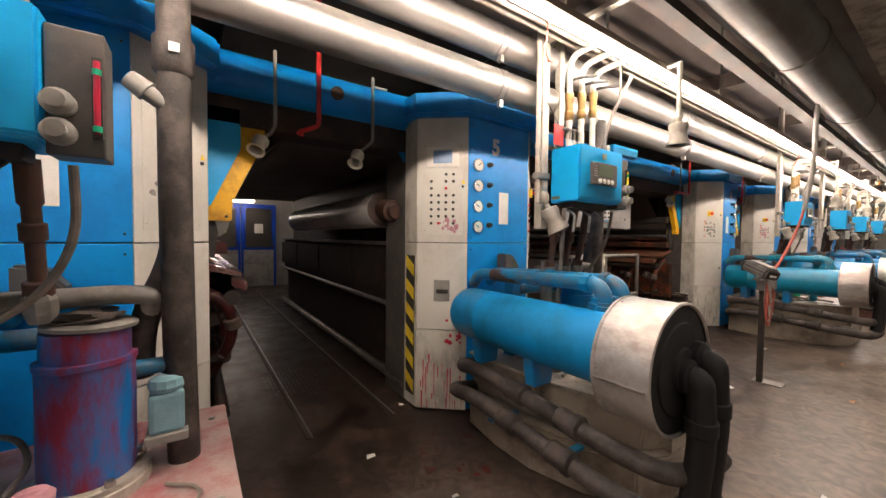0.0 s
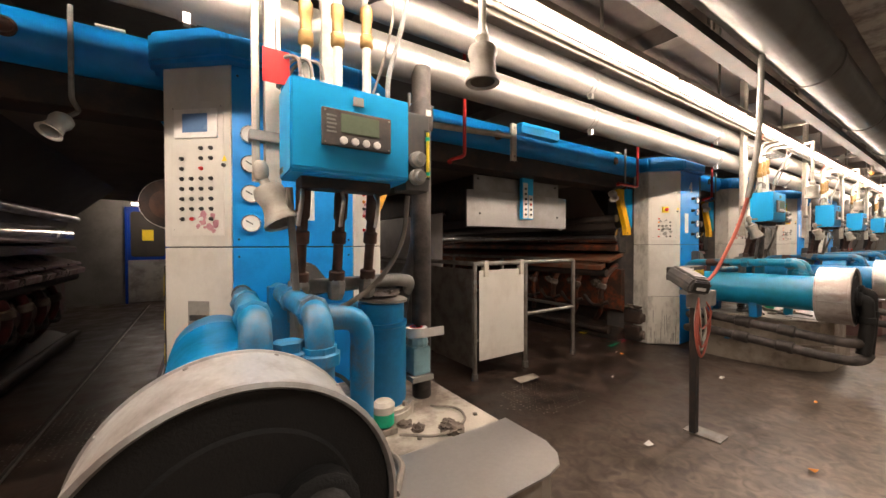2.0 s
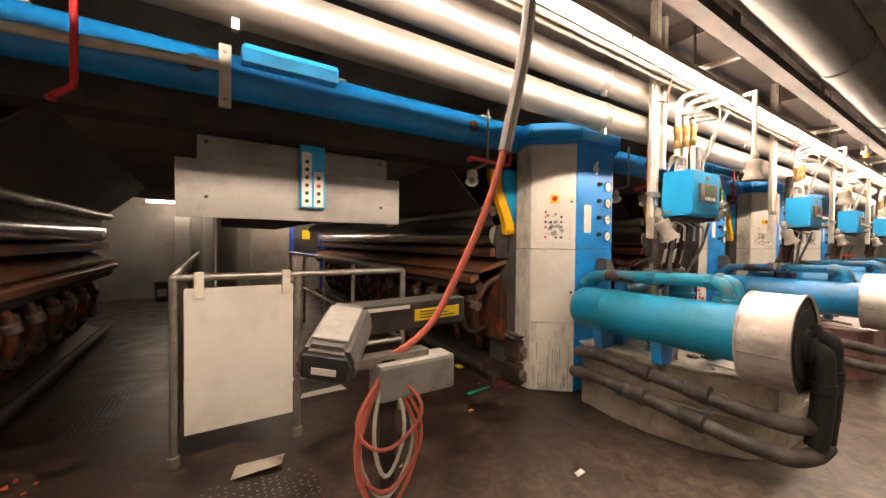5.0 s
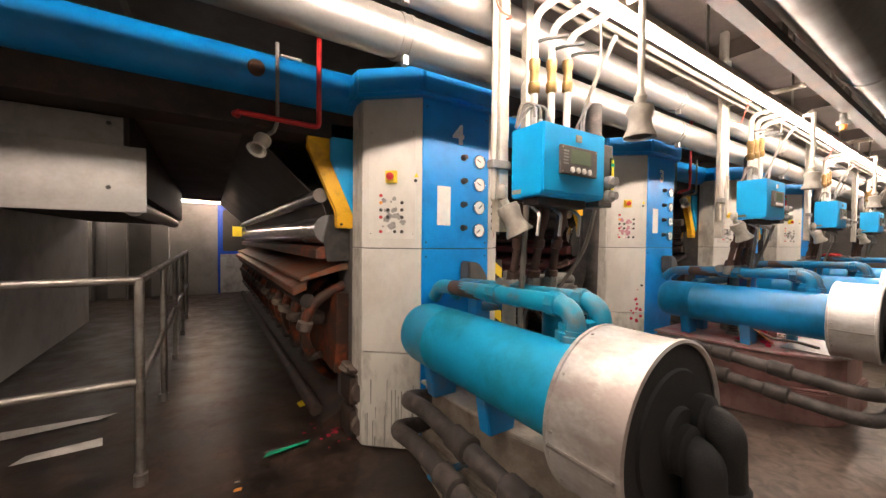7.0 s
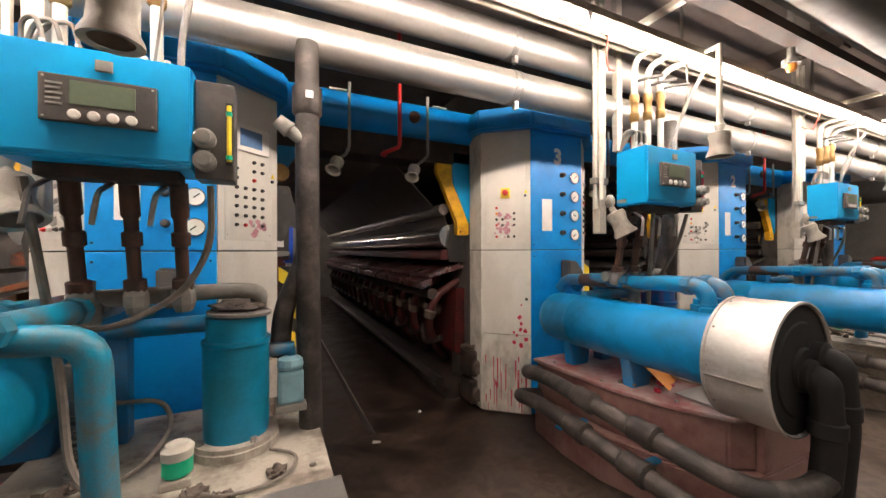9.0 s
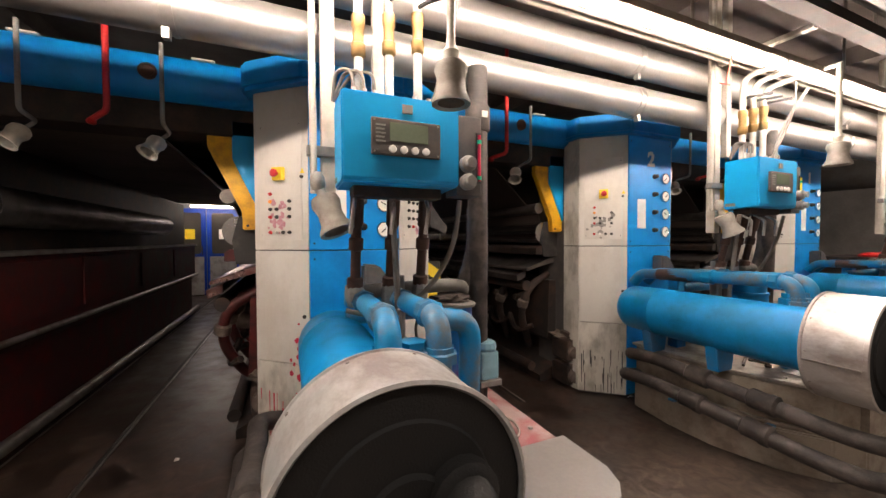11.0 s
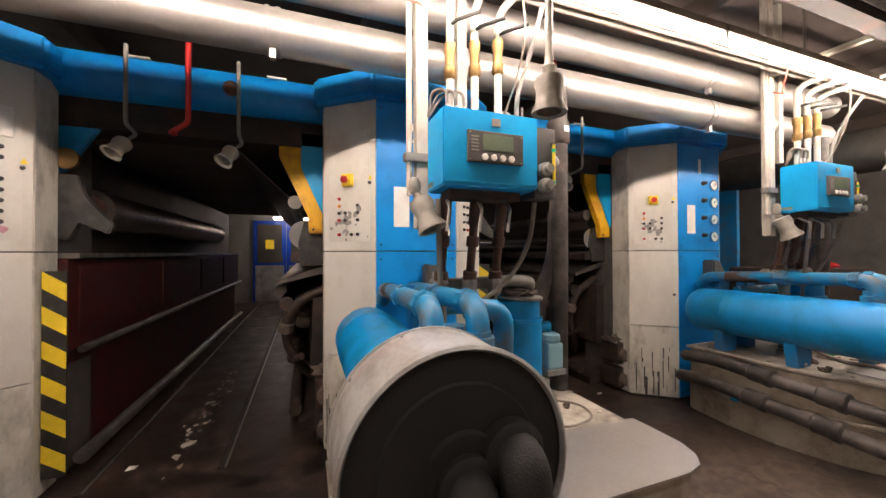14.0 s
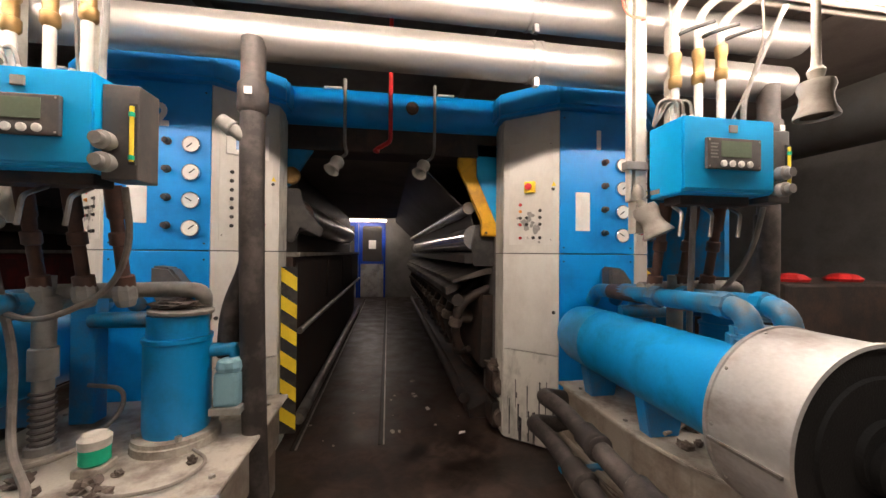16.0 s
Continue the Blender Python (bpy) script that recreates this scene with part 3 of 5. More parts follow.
        if side == s_side:
            sw = stick(part("stop_switch", box((mid - 0.035, -0.03, 1.685), (mid + 0.035, 0, 1.76), 0.004), SIGN_YELLOW, c, "yellow emergency stop plate"), m2)
            part("stop_button", lathe((mid, -0.03, 1.722), (0, -1, 0), [(0, 0.012), (0.015, 0.012), (0.017, 0.023), (0.028, 0.022), (0.033, 0.012)], 16), RED, sw, "red stop button", True)
            buttons(c, m2, ("r.....", "o..b", "bb.b", "rb.b", "....", "rwbb"), mid - 0.07, 1.61, 0.045, 0.045)
            smudge(c, m2, mid - 0.01, 1.48, 0.04, 0.05, INK_PINK if number in "35" else GREY, 22, number)
        else:
            stick(part("display_frame", box((mid - 0.12, -0.012, 1.84), (mid + 0.12, 0, 1.99), 0.004), PAPER, c), m2)
            stick(part("display", box((mid - 0.07, -0.014, 1.87), (mid + 0.07, -0.012, 1.965)), SCREEN_BLUE, c, "blue lcd screen"), m2)
            buttons(c, m2, ("..bb", "b.bb", "b.r.", "bbbb", "bbbb", "bbbb", "bbbb", "brwb"), mid - 0.085, 1.79, 0.055, 0.052)
            smudge(c, m2, mid + 0.05, 1.41, 0.03, 0.02, INK_PINK, 12, number + "k")
            if flip:
                stick(part("latch_recess", box((mid - 0.06, -0.006, 0.84), (mid + 0.06, 0, 1.0), 0.004), GREY, c), m)
                stick(part("latch", box((mid - 0.04, -0.02, 0.9), (mid + 0.05, -0.006, 0.93), 0.004), BLACK, c), m)
            # hazard stripes: on the side of the early columns, on a front-facing strip beside the late ones
            if side < 0:
                m3, w = pose(left - 0.004, FRONT + CUT_Y + 0.15, 0, 0, 0, -90), 0.12
            else:
                m3, w = pose(right + 0.008, FRONT + CUT_Y + 0.05, 0), 0.1
            strip = stick(part("hazard_strip", box((0, -0.004, 0.1), (w, 0.004, 1.18)), BLACK, c, "black and yellow hazard strip"), m3)
            for i in range(6):
                z = 0.12 + 0.18 * i
                pts = [(0, z + 0.07), (w, z), (w, z + 0.09), (0, z + 0.16)]
                part("yellow_stripe", prism(pts, -0.0065, -0.0045, "y"), SIGN_YELLOW, strip)
    drips(c, cheek_matrix(x0, -1, FACE), {"5": INK_RED, "3": INK_RED, "2": INK_BLACK, "1": INK_BLACK, "4": GREY, "6": INK_RED}[number], 26, number)
    if number in "35":
        smudge(c, cheek_matrix(x0, -1, FACE), -0.09, 0.6, 0.03, 0.08, INK_RED, 10, number + "d")
    # pump switch on the blue face under the seam
    part("switch_housing", prism([(x0 + 0.32, 1.0), (x0 + 0.45, 1.02), (x0 + 0.45, 1.1), (x0 + 0.38, 1.19), (x0 + 0.29, 1.2), (x0 + 0.29, 1.06)], FRONT - 0.1, FRONT, "y", 0.012), BOX_GREY, c, "dark plastic switch housing")
    return c


for number, x0 in UNITS.items():
    column(number, x0, number in "65")


# ---- ink stations in front of each column ----
def lump(r, h, seed):
    """A crumpled flat lump, resting at z = 0."""
    rnd = random.Random(seed)
    bm = bmesh.new()
    bmesh.ops.create_icosphere(bm, subdivisions=3, radius=1)
    off = Vector((rnd.uniform(0, 50), rnd.uniform(0, 50), rnd.uniform(0, 50)))
    for v in bm.verts:
        k = 1 + 0.55 * noise.noise(v.co * 2.2 + off) + 0.2 * noise.noise(v.co * 6 + off)
        v.co = Vector((v.co.x * r * k, v.co.y * r * k, max(0.0, (v.co.z + 0.6) * h * k)))
    return bm


def station(x0, red, early, shift, teal):
    base = thing("ink_station_base", x0, 0, 0, "stained steel ink station base with a dusty top plate" if not red else "red-stained steel ink station base with a dusty top plate", "machine base", "ink station bases")
    side = PLINTH_RED if red else PLINTH
    flare = [(-0.07, 2.6), (-0.11, 2.28), (-0.12, 2.0), (-0.04, 1.7), (0.1, 1.5), (0.26, 1.42), (0.88, 1.4), (0.93, 1.5), (0.93, 2.6)]
    part("lower_body", prism(flare, 0.0, 0.24, bevel=0.01), side, base)
    body = [(-0.03, 2.62), (-0.01, 2.0), (0.05, 1.75), (0.18, 1.52), (0.3, 1.46), (0.88, 1.46), (0.94, 1.54), (0.94, 2.62)]
    part("body", prism(body, 0.242, PLATE - 0.02, bevel=0.01), side, base)
    part("drip_gutter", tube([(-0.1, 2.5, 0.25), (-0.1, 2.05, 0.25), (-0.02, 1.74, 0.25), (0.13, 1.5, 0.25)], 0.014, 0.08, 8), side, base, smooth=True)
    top = [(-0.05, 2.64), (-0.03, 2.0), (0.03, 1.73), (0.16, 1.48), (0.3, 1.43), (0.88, 1.43), (0.98, 1.52), (0.98, 2.64)]
    part("top_plate", prism(top, PLATE - 0.018, PLATE, bevel=0.004), PLATE_RED if red else CONCRETE, base, "dusty pale top plate")
    for bx, by in ((0.02, 2.5), (0.02, 2.1), (0.12, 1.72), (0.92, 2.5), (0.92, 1.9), (0.6, 1.86)):
        part("plate_bolt", lathe((bx, by, PLATE), (0, 0, 1), [(0, 0.012), (0.008, 0.011), (0.01, 0.006)], 6), STEEL, base)
    rim = [(0.2, 1.78), (0.2, 1.4), (0.84, 1.4), (0.92, 1.42), (0.97, 1.47), (1.0, 1.55), (1.0, 1.78)]
    part("front_sheet", prism(rim, PLATE + 0.004, PLATE + 0.012), GALV, base, "bare sheet steel cover")
    part("front_skirt", prism([(0.3, 1.6), (0.3, 1.43), (0.84, 1.43), (0.91, 1.45), (0.95, 1.49), (0.97, 1.6)], 0.12, PLATE - 0.021), side, base)

    tank_paint, pipe_paint = (TEAL_TANK, TEAL_PIPE) if teal else (BLUE_TANK, BLUE_PIPE)
    tank = thing("horizontal_tank", x0 + 0.02 + shift, 0.12, 0.8, "blue painted horizontal tank with a bare steel drum end", "tank", "horizontal blue tanks")
    part("body", lathe((0, 2.55, 0), (0, -1, 0), [(0, 0.04), (0.012, 0.1), (0.03, 0.14), (0.06, 0.16), (0.1, 0.168), (0.3, 0.17), (0.304, 0.172), (0.312, 0.172), (0.316, 0.17), (1.2, 0.17)], 40), tank_paint, tank, smooth=True)
    drum = part("drum", lathe((0, 1.36, 0), (0, -1, 0), [(0.008, 0.172), (0.0, 0.258), (0.004, 0.268), (0.016, 0.269), (0.018, 0.264), (0.222, 0.264), (0.224, 0.27), (0.238, 0.27), (0.242, 0.262), (0.232, 0.256)], 64, False), DRUM, tank, "bare steel drum with rolled rims", True)
    part("seam_strip", box((-0.271, 1.14, -0.045), (-0.262, 1.34, -0.037)), STEEL, drum)
    for k in range(10):
        a = 0.6283 * k
        part("rivet", lathe((0.263 * math.cos(a), 1.33, 0.263 * math.sin(a)), (math.cos(a), 0, math.sin(a)), [(0, 0.006), (0.004, 0.004)], 6), STEEL, drum)
    part("end_plate", lathe((0, 1.138, 0), (0, -1, 0), [(0, 0.257), (0.004, 0.257), (0.006, 0.19), (0.014, 0.185), (0.016, 0.09), (0.03, 0.085)], 48), END_BLACK, tank, "dark end plate")
    for dx, dz, r in ((0.0, -0.02, 0.05), (0.11, 0.03, 0.055)):
        stub = part("hose_stub", tube([(dx, 1.13, dz), (dx, 1.06, dz), (dx + 0.02, 1.055, dz - 0.25), (dx + 0.01, 1.075, -0.52)], r, 0.06, 14), END_BLACK, tank, "black insulated hose stub", True)
        part("cap", lathe((dx, 1.13, dz), (0, -1, 0), [(0, r + 0.018), (0.04, r + 0.018), (0.05, r)], 16), END_BLACK, stub, smooth=True)
        part("wrap", lathe((dx + 0.016, 1.058, dz - 0.22), (0, 0, 1), [(0, r), (0.008, r + 0.008), (0.06, r + 0.008), (0.068, r)], 16), END_BLACK, stub, smooth=True)
    for y in (2.3, 1.85):
        part("saddle", prism([(-0.07, -0.3), (0.07, -0.3), (0.1, -0.13), (-0.1, -0.13)], y - 0.035, y + 0.035, "y", 0.005), BLUE_DUSTY, tank)
    for dx in (0.06, 0.2):
        part("pipe_nut", lathe((dx if dx < 0.1 else 0.14, 1.52, 0.1), (0, 0, 1), [(0, 0.045), (0.06, 0.045), (0.065, 0.056), (0.1, 0.056), (0.105, 0.044), (0.13, 0.044)], 6), pipe_paint, tank)

    pipes = thing("blue_pipe_pair", x0 + shift, 0.1, 0, "worn blue painted pipe pair with bends above the tank", "pipe", "blue pipe pairs")
    for k, dx in enumerate((0.08, 0.24)):
        p = part("pipe", tube([(dx + 0.06, 2.6, 0.98), (dx + 0.05, 2.52, 1.06), (dx + 0.03, 2.2, 1.075), (dx, 1.52, 1.095), (dx, 1.52, 0.9)], 0.04, 0.09, 16, steps=7), pipe_paint, pipes, smooth=True)
        part("collar", lathe((dx + 0.02, 2.02, 1.08), (-0.03, -1, 0.02), [(0, 0.042), (0.006, 0.05), (0.06, 0.05), (0.066, 0.042)], 8), pipe_paint, p)
        part("bare_sleeve", lathe((dx + 0.038, 2.36 - 0.05 * k, 1.068), (-0.03, -1, 0.02), [(0, 0.0425), (0.24, 0.0425)], 16), STEEL if k else RUSTY, p, "bare metal sleeve", True)
        part("elbow_flange", lathe((dx, 1.52, 0.96), (0, 0, 1), [(0, 0.058), (0.03, 0.058), (0.034, 0.048), (0.05, 0.048)], 8), pipe_paint, p)
        part("union_nut", lathe((dx + 0.004, 1.64, 1.092), (-0.02, -1, 0.02), [(0, 0.041), (0.005, 0.05), (0.045, 0.05), (0.05, 0.041)], 8), pipe_paint, p)
    part("cross_pipe", tube([(0.26, 1.66, 1.06), (0.42, 1.66, 1.05), (0.43, 1.7, PLATE + 0.005)], 0.04, 0.09, 14), pipe_paint, pipes, smooth=True)
    part("post", box((0.22, 2.28, PLATE + 0.002), (0.32, 2.36, 1.1), 0.006), BLUE_DUSTY, pipes, "blue square support post")

    ins = thing("insulated_pipes", x0, 0, 0, "black dusty insulated pipe pair along the station base", "pipe", "insulated pipe pairs")
    for dx, dz in ((-0.19, 0.48), (-0.25, 0.33)):
        p = part("pipe", tube([(dx + 0.22, 2.6, dz - 0.08), (dx - 0.02, 2.55, dz - 0.02), (dx, 2.35, dz), (dx, 1.42, dz - 0.08), (dx + 0.06, 1.24, dz - 0.1), (dx + 0.24, 1.19, dz - 0.1), (dx + 0.34, 1.18, dz - 0.08)], 0.044, 0.1, 14), HOSE, ins, smooth=True)
        for y in (2.1, 1.75):
            part("joint", lathe((dx, y, dz - 0.02 - (2.35 - y) * 0.08 + 0.02), (0, -1, -0.08), [(0, 0.044), (0.012, 0.056), (0.09, 0.054), (0.1, 0.06), (0.13, 0.06), (0.142, 0.044)], 14), HOSE, p, smooth=True)
    for y in (2.15, 1.7):
        part("bracket", box((-0.28, y - 0.02, 0.255), (-0.06, y + 0.02, 0.27), 0.003), BLUE_PIPE, ins)

    filt = thing("filter_vessel", x0 + (0.58 if early else 0.66), 2.19, PLATE, "ink-stained blue filter vessel with a loose lid" if red else "blue upright filter vessel with a flat dusty lid", "filter", "filter vessels")
    part("flange", lathe((0, 0, 0), (0, 0, 1), [(0, 0.155), (0.03, 0.155), (0.034, 0.15), (0.05, 0.15)], 28), CONCRETE, filt)
    part("body", lathe((0, 0, 0.05), (0, 0, 1), [(0, 0.114), (0.03, 0.118), (0.36, 0.118), (0.364, 0.123), (0.38, 0.123), (0.382, 0.108), (0.47, 0.108)], 32), BLUE_STAINED if red else tank_paint, filt, smooth=True)
    part("lid", lathe((0.01, 0, 0.525), (0.05, 0, 1), [(0, 0.115), (0.012, 0.117), (0.018, 0.105)], 28), GREY, filt, smooth=True)
    part("side_pipe", tube([(0.1, 0.02, 0.36), (0.2, 0.03, 0.36), (0.2, 0.04, 0.3)], 0.03, 0), BLUE_PIPE, filt, smooth=True)
    v = part("valve_body", box((0.15, -0.05, 0.14), (0.25, 0.06, 0.28), 0.015), CYAN_CLEAR, filt, "pale blue pump valve")
    part("valve_cap", lathe((0.2, 0, 0.28), (0, 0, 1), [(0, 0.05), (0.015, 0.055), (0.04, 0.05), (0.05, 0.03)], 12), CYAN_CLEAR, v)
    part("valve_foot", box((0.14, -0.06, 0.11), (0.26, 0.07, 0.14), 0.005), GREY, v)
    for a in range(4):
        part("bolt", lathe((0.135 * math.cos(a * 1.57 + 0.5), 0.135 * math.sin(a * 1.57 + 0.5), 0.05), (0, 0, 1), [(0, 0.014), (0.018, 0.013)], 6), STEEL, filt)

    rag = thing("rag", x0 + (0.58 if early else 0.66), 2.19, 1.043, "crumpled greasy rag lying on the filter lid", "rag", "rags")
    part("cloth", lump(0.09, 0.022, int(x0 * 10) + 3), RAG, rag, smooth=True)
    cup = thing("sampling_cup", x0 + 0.5, 1.99, PLATE, "small green and cream plastic cap unit on the plate" if not red else "red-stained plastic cap unit on the plate", "valve", "sampling cups")
    part("foot", box((-0.045, -0.045, 0), (0.045, 0.045, 0.03), 0.006), CONCRETE, cup)
    part("body", lathe((0, 0, 0.03), (0, 0, 1), [(0, 0.035), (0.01, 0.045), (0.06, 0.045)], 16), INK_RED if red else GREEN, cup, smooth=True)
    part("cap", lathe((0, 0, 0.09), (0, 0, 1), [(0, 0.046), (0.03, 0.048), (0.045, 0.035)], 16), INK_PINK if red else PAINTED_PIPE, cup, smooth=True)

    grime = thing("dried_ink_clods", x0, 0, PLATE, "dried dusty ink clods and scraps lying on the station plate", "dirt", "station dirt")
    grnd = random.Random(int(x0 * 50) + 7)
    for k in range(9):
        clod = part("clod", lump(grnd.uniform(0.015, 0.045), grnd.uniform(0.008, 0.02), int(x0 * 10) + 40 + k), (INK_RED if red else GREASY) if k % 3 else GREASY, grime, smooth=True)
        clod.location = (grnd.uniform(0.1, 0.46) if k % 2 else grnd.uniform(0.5, 0.9), grnd.uniform(1.84, 2.1) if k % 2 else grnd.uniform(1.82, 2.0), 0)

    mani = thing("valve_manifold", x0, 0, 0, "dusty grey pipe manifold with valves under the control box", "pipe manifold", "valve manifolds")
    part("header", tube([(0.17, 2.2, 1.11), (0.66, 2.2, 1.12), (0.75, 2.2, 1.11), (0.71, 2.28, 0.98)], 0.032, 0.06), GREY, mani, smooth=True)
    for dx in (0.18, 0.33, 0.47):
        p = part("drop_pipe", lathe((dx + 0.02, 2.15, 1.08), (0, -0.2, 1), [(0, 0.026), (0.05, 0.026), (0.055, 0.034), (0.1, 0.034), (0.105, 0.021), (0.22, 0.021), (0.225, 0.03), (0.27, 0.03), (0.275, 0.021), (0.32, 0.021), (0.33, 0.028), (0.45, 0.028)], 12), RUSTY, mani, smooth=True)
        part("fitting", lathe((dx + 0.02, 2.15, 1.06), (0, -0.2, 1), [(0, 0.03), (0.03, 0.039), (0.07, 0.039), (0.09, 0.03)], 8), GREY, p)
        part("valve_handle", tube([(dx, 2.0, 1.5), (dx - 0.015, 1.93, 1.46), (dx - 0.03, 1.93, 1.36)], 0.008, 0.02, 6), STEEL, p)
    leg_x = max(0.2, shift + 0.26)   # clear of the tank
    leg = part("leg_pipe", lathe((leg_x, 2.16, PLATE - 0.002), (0, 0, 1), [(0, 0.05), (0.03, 0.05), (0.035, 0.033), (0.28, 0.033), (0.285, 0.045), (0.4, 0.045), (0.405, 0.036), (0.52, 0.036), (0.53, 0.05), (0.6, 0.05), (0.61, 0.033), (0.68, 0.033)], 14), GREY, mani, smooth=True)
    for k in range(9):
        part("rib", lathe((leg_x, 2.16, 0.53 + 0.024 * k), (0, 0, 1), [(0, 0.036), (0.006, 0.042), (0.012, 0.036)], 14), HOSE, leg, smooth=True)
    part("blue_feed_pipe", tube([(0.2, 2.4, 0.96), (0.66, 2.3, 0.98), (0.66, 2.24, 0.98)], 0.036, 0.04), BLUE_PIPE, mani, smooth=True)

    cab = thing("hose_bundle", x0, 0, 0, "dusty cables looped over the ink station top", "cable", "station cables")
    rnd = random.Random(int(x0 * 100))
    runs = [[(leg_x - 0.07, 1.98, 1.5), (leg_x - 0.02, 2.06, 0.9), (leg_x + 0.02, 2.02, 0.57), (0.4, 1.86, 0.52), (0.44, 1.8, 0.52), (0.45, 1.72, 0.52), (0.36, 1.6, 0.52)],
            [(0.25, 2.3, 0.7), (0.4, 2.28, 0.69), (0.45, 2.2, 0.62), (0.38, 2.05, 0.53), (0.2, 1.98, 0.52), (0.08, 1.93, 0.52)],
            [(0.6, 1.95, 1.5), (0.6, 2.0, 1.3), (0.5, 2.05, 1.12), (0.3, 2.02, 1.02), (0.15, 2.05, 1.06)],
            [(0.53, 1.9, 0.52), (0.66, 1.8, 0.517), (0.84, 1.84, 0.517), (0.88, 1.98, 0.517), (0.78, 2.06, 0.517)],
            [(0.62, 2.36, 1.02), (0.55, 2.4, 0.9), (0.6, 2.45, 0.7), (0.58, 2.5, 0.52)]]
    for k, run in enumerate(runs):
        part("cable", tube([(x, y + rnd.uniform(-0.01, 0.01), z) for x, y, z in run], (0.013, 0.009, 0.011, 0.006, 0.008)[k], 0.1, 8), CABLE_GREY, cab, smooth=True)

    # control box, its feed pipes and post
    ctl = thing("control_box", x0 + 0.115, 1.87, 1.535, "bright blue steel control box with an lcd panel, hung from pipes", "control box", "blue control boxes")
    part("body", prism([(0.0, 0.02), (0.012, 0.008), (0.2, 0.0), (0.2, 0.325), (0.0, 0.325)], 0.0, 0.445, "x", 0.006), BLUE_BRIGHT, ctl)
    bez = part("display_panel", box((0.1, -0.016, 0.105), (0.36, 0.0, 0.235), 0.004), BOX_GREY, ctl, "dark display panel")
    part("screen", box((0.165, -0.018, 0.155), (0.31, -0.015, 0.222), 0.002), SCREEN, bez, "grey-green lcd screen")
    for k in range(4):
        part("panel_button", lathe((0.175 + 0.042 * k, -0.016, 0.127), (0, -1, 0), [(0, 0.014), (0.005, 0.014), (0.007, 0.011)], 14), PAPER, bez)
    for dx in (0.11, 0.35):
        for dz in (0.115, 0.225):
            part("screw", lathe((dx, -0.016, dz), (0, -1, 0), [(0, 0.004), (0.002, 0.003)], 6), STEEL, bez)
    for k in range(5):
        part("legend_bar", box((0.115, -0.0172, 0.15 + k * 0.014), (0.15 - 0.004 * (k % 2), -0.016, 0.156 + k * 0.014)), GREY, bez)
    part("key_lock", box((0.215, -0.008, 0.262), (0.255, 0.0, 0.295), 0.003), GREY, ctl)
    part("nameplate", box((-0.002, 0.13, 0.02), (0.0, 0.19, 0.04)), GREY, ctl)
    side = part("flow_meter", box((0.448, 0.03, -0.02), (0.56, 0.14, 0.3), 0.005), BOX_GREY, ctl, "dark housing with a sight tube")
    part("sight_slot", box((0.535, 0.022, 0.03), (0.555, 0.031, 0.235)), BLACK, side)
    part("sight_tube", rod((0.545, 0.02, 0.04), (0.545, 0.02, 0.225), 0.007, 8), INK_RED if red else SIGN_YELLOW, side)
    for dz in (0.045, 0.19):
        part("sight_ring", rod((0.545, 0.02, dz), (0.545, 0.02, dz + 0.015), 0.0095, 8), GREEN, side)
    for dz in (0.03, 0.1):
        part("regulator", lathe((0.48, 0.03, dz), (0, -1, 0), [(0, 0.02), (0.02, 0.022), (0.022, 0.032), (0.05, 0.032), (0.055, 0.02), (0.075, 0.02)], 16), GREY, side, smooth=True)
    for k, dx in enumerate((0.06, 0.1, 0.14, 0.3, 0.36)):
        part("gland", lathe((dx, 0.11, 0.325), (0, 0, 1), [(0, 0.016), (0.015, 0.016), (0.02, 0.011), (0.05, 0.01)], 8), GALV, ctl)
    for k in range(3):
        part("loop_cable", tube([(0.06 + 0.04 * k, 0.11, 0.37), (0.05 + 0.04 * k, 0.1, 0.44), (0.0 + 0.03 * k, 0.14, 0.44), (-0.01, 0.16, 0.33)], 0.007, 0.05, 6), CABLE_GREY, ctl, smooth=True)
    for k in range(3):
        dx = 0.085 + 0.12 * k
        f = part("feed_pipe", tube([(dx, 0.14, 0.325), (dx, 0.14, 0.88 - 0.02 * k), (dx + 0.02, -0.06, 0.9 - 0.02 * k)], 0.018, 0.07, 10), PAINTED_PIPE, ctl, smooth=True)
        part("brass_valve", lathe((dx, 0.14, 0.5 + 0.03 * k), (0, 0, 1), [(0, 0.02), (0.01, 0.028), (0.05, 0.028), (0.055, 0.022), (0.11, 0.022), (0.12, 0.027), (0.16, 0.027), (0.165, 0.02)], 10), BRASS, f, "dull brass valve", True)
        part("lever", tube([(dx, 0.12, 0.74), (dx + 0.02, 0.09, 0.745), (dx + 0.09, 0.02, 0.75)], 0.009, 0.02, 6), BLACK, f)
    part("bottom_housing", box((0.05, 0.07, -0.035), (0.4, 0.17, 0.035), 0.01), DARK, ctl)
    part("flex_conduit", tube([(0.4, 0.1, 0.32), (0.4, 0.1, 0.45), (0.44, 0.06, 0.62), (0.44, -0.05, 0.8)], 0.011, 0.1, 8), GREY, ctl, smooth=True)

    post = thing("support_post", x0 + 0.1, 2.13, 0.43, "square galvanised steel support post reaching to the ceiling rack", "post", "support posts")
    part("post_tube", box((-0.028, -0.028, 0.95), (0.028, 0.028, LOW - 0.43), 0.004), PAINTED_PIPE, post)
    part("conduit", rod((-0.06, -0.02, 1.1), (-0.06, -0.02, 2.7), 0.014, 8), PAINTED_PIPE, post, smooth=True)
    part("conduit_clamp", box((-0.085, -0.045, 1.25), (0.03, 0.0, 1.29), 0.006), GREY, post)
    part("rack_arm", box((-0.02, -0.52, 2.08), (0.02, -0.02, 2.11), 0.003), PAINTED_PIPE, post)
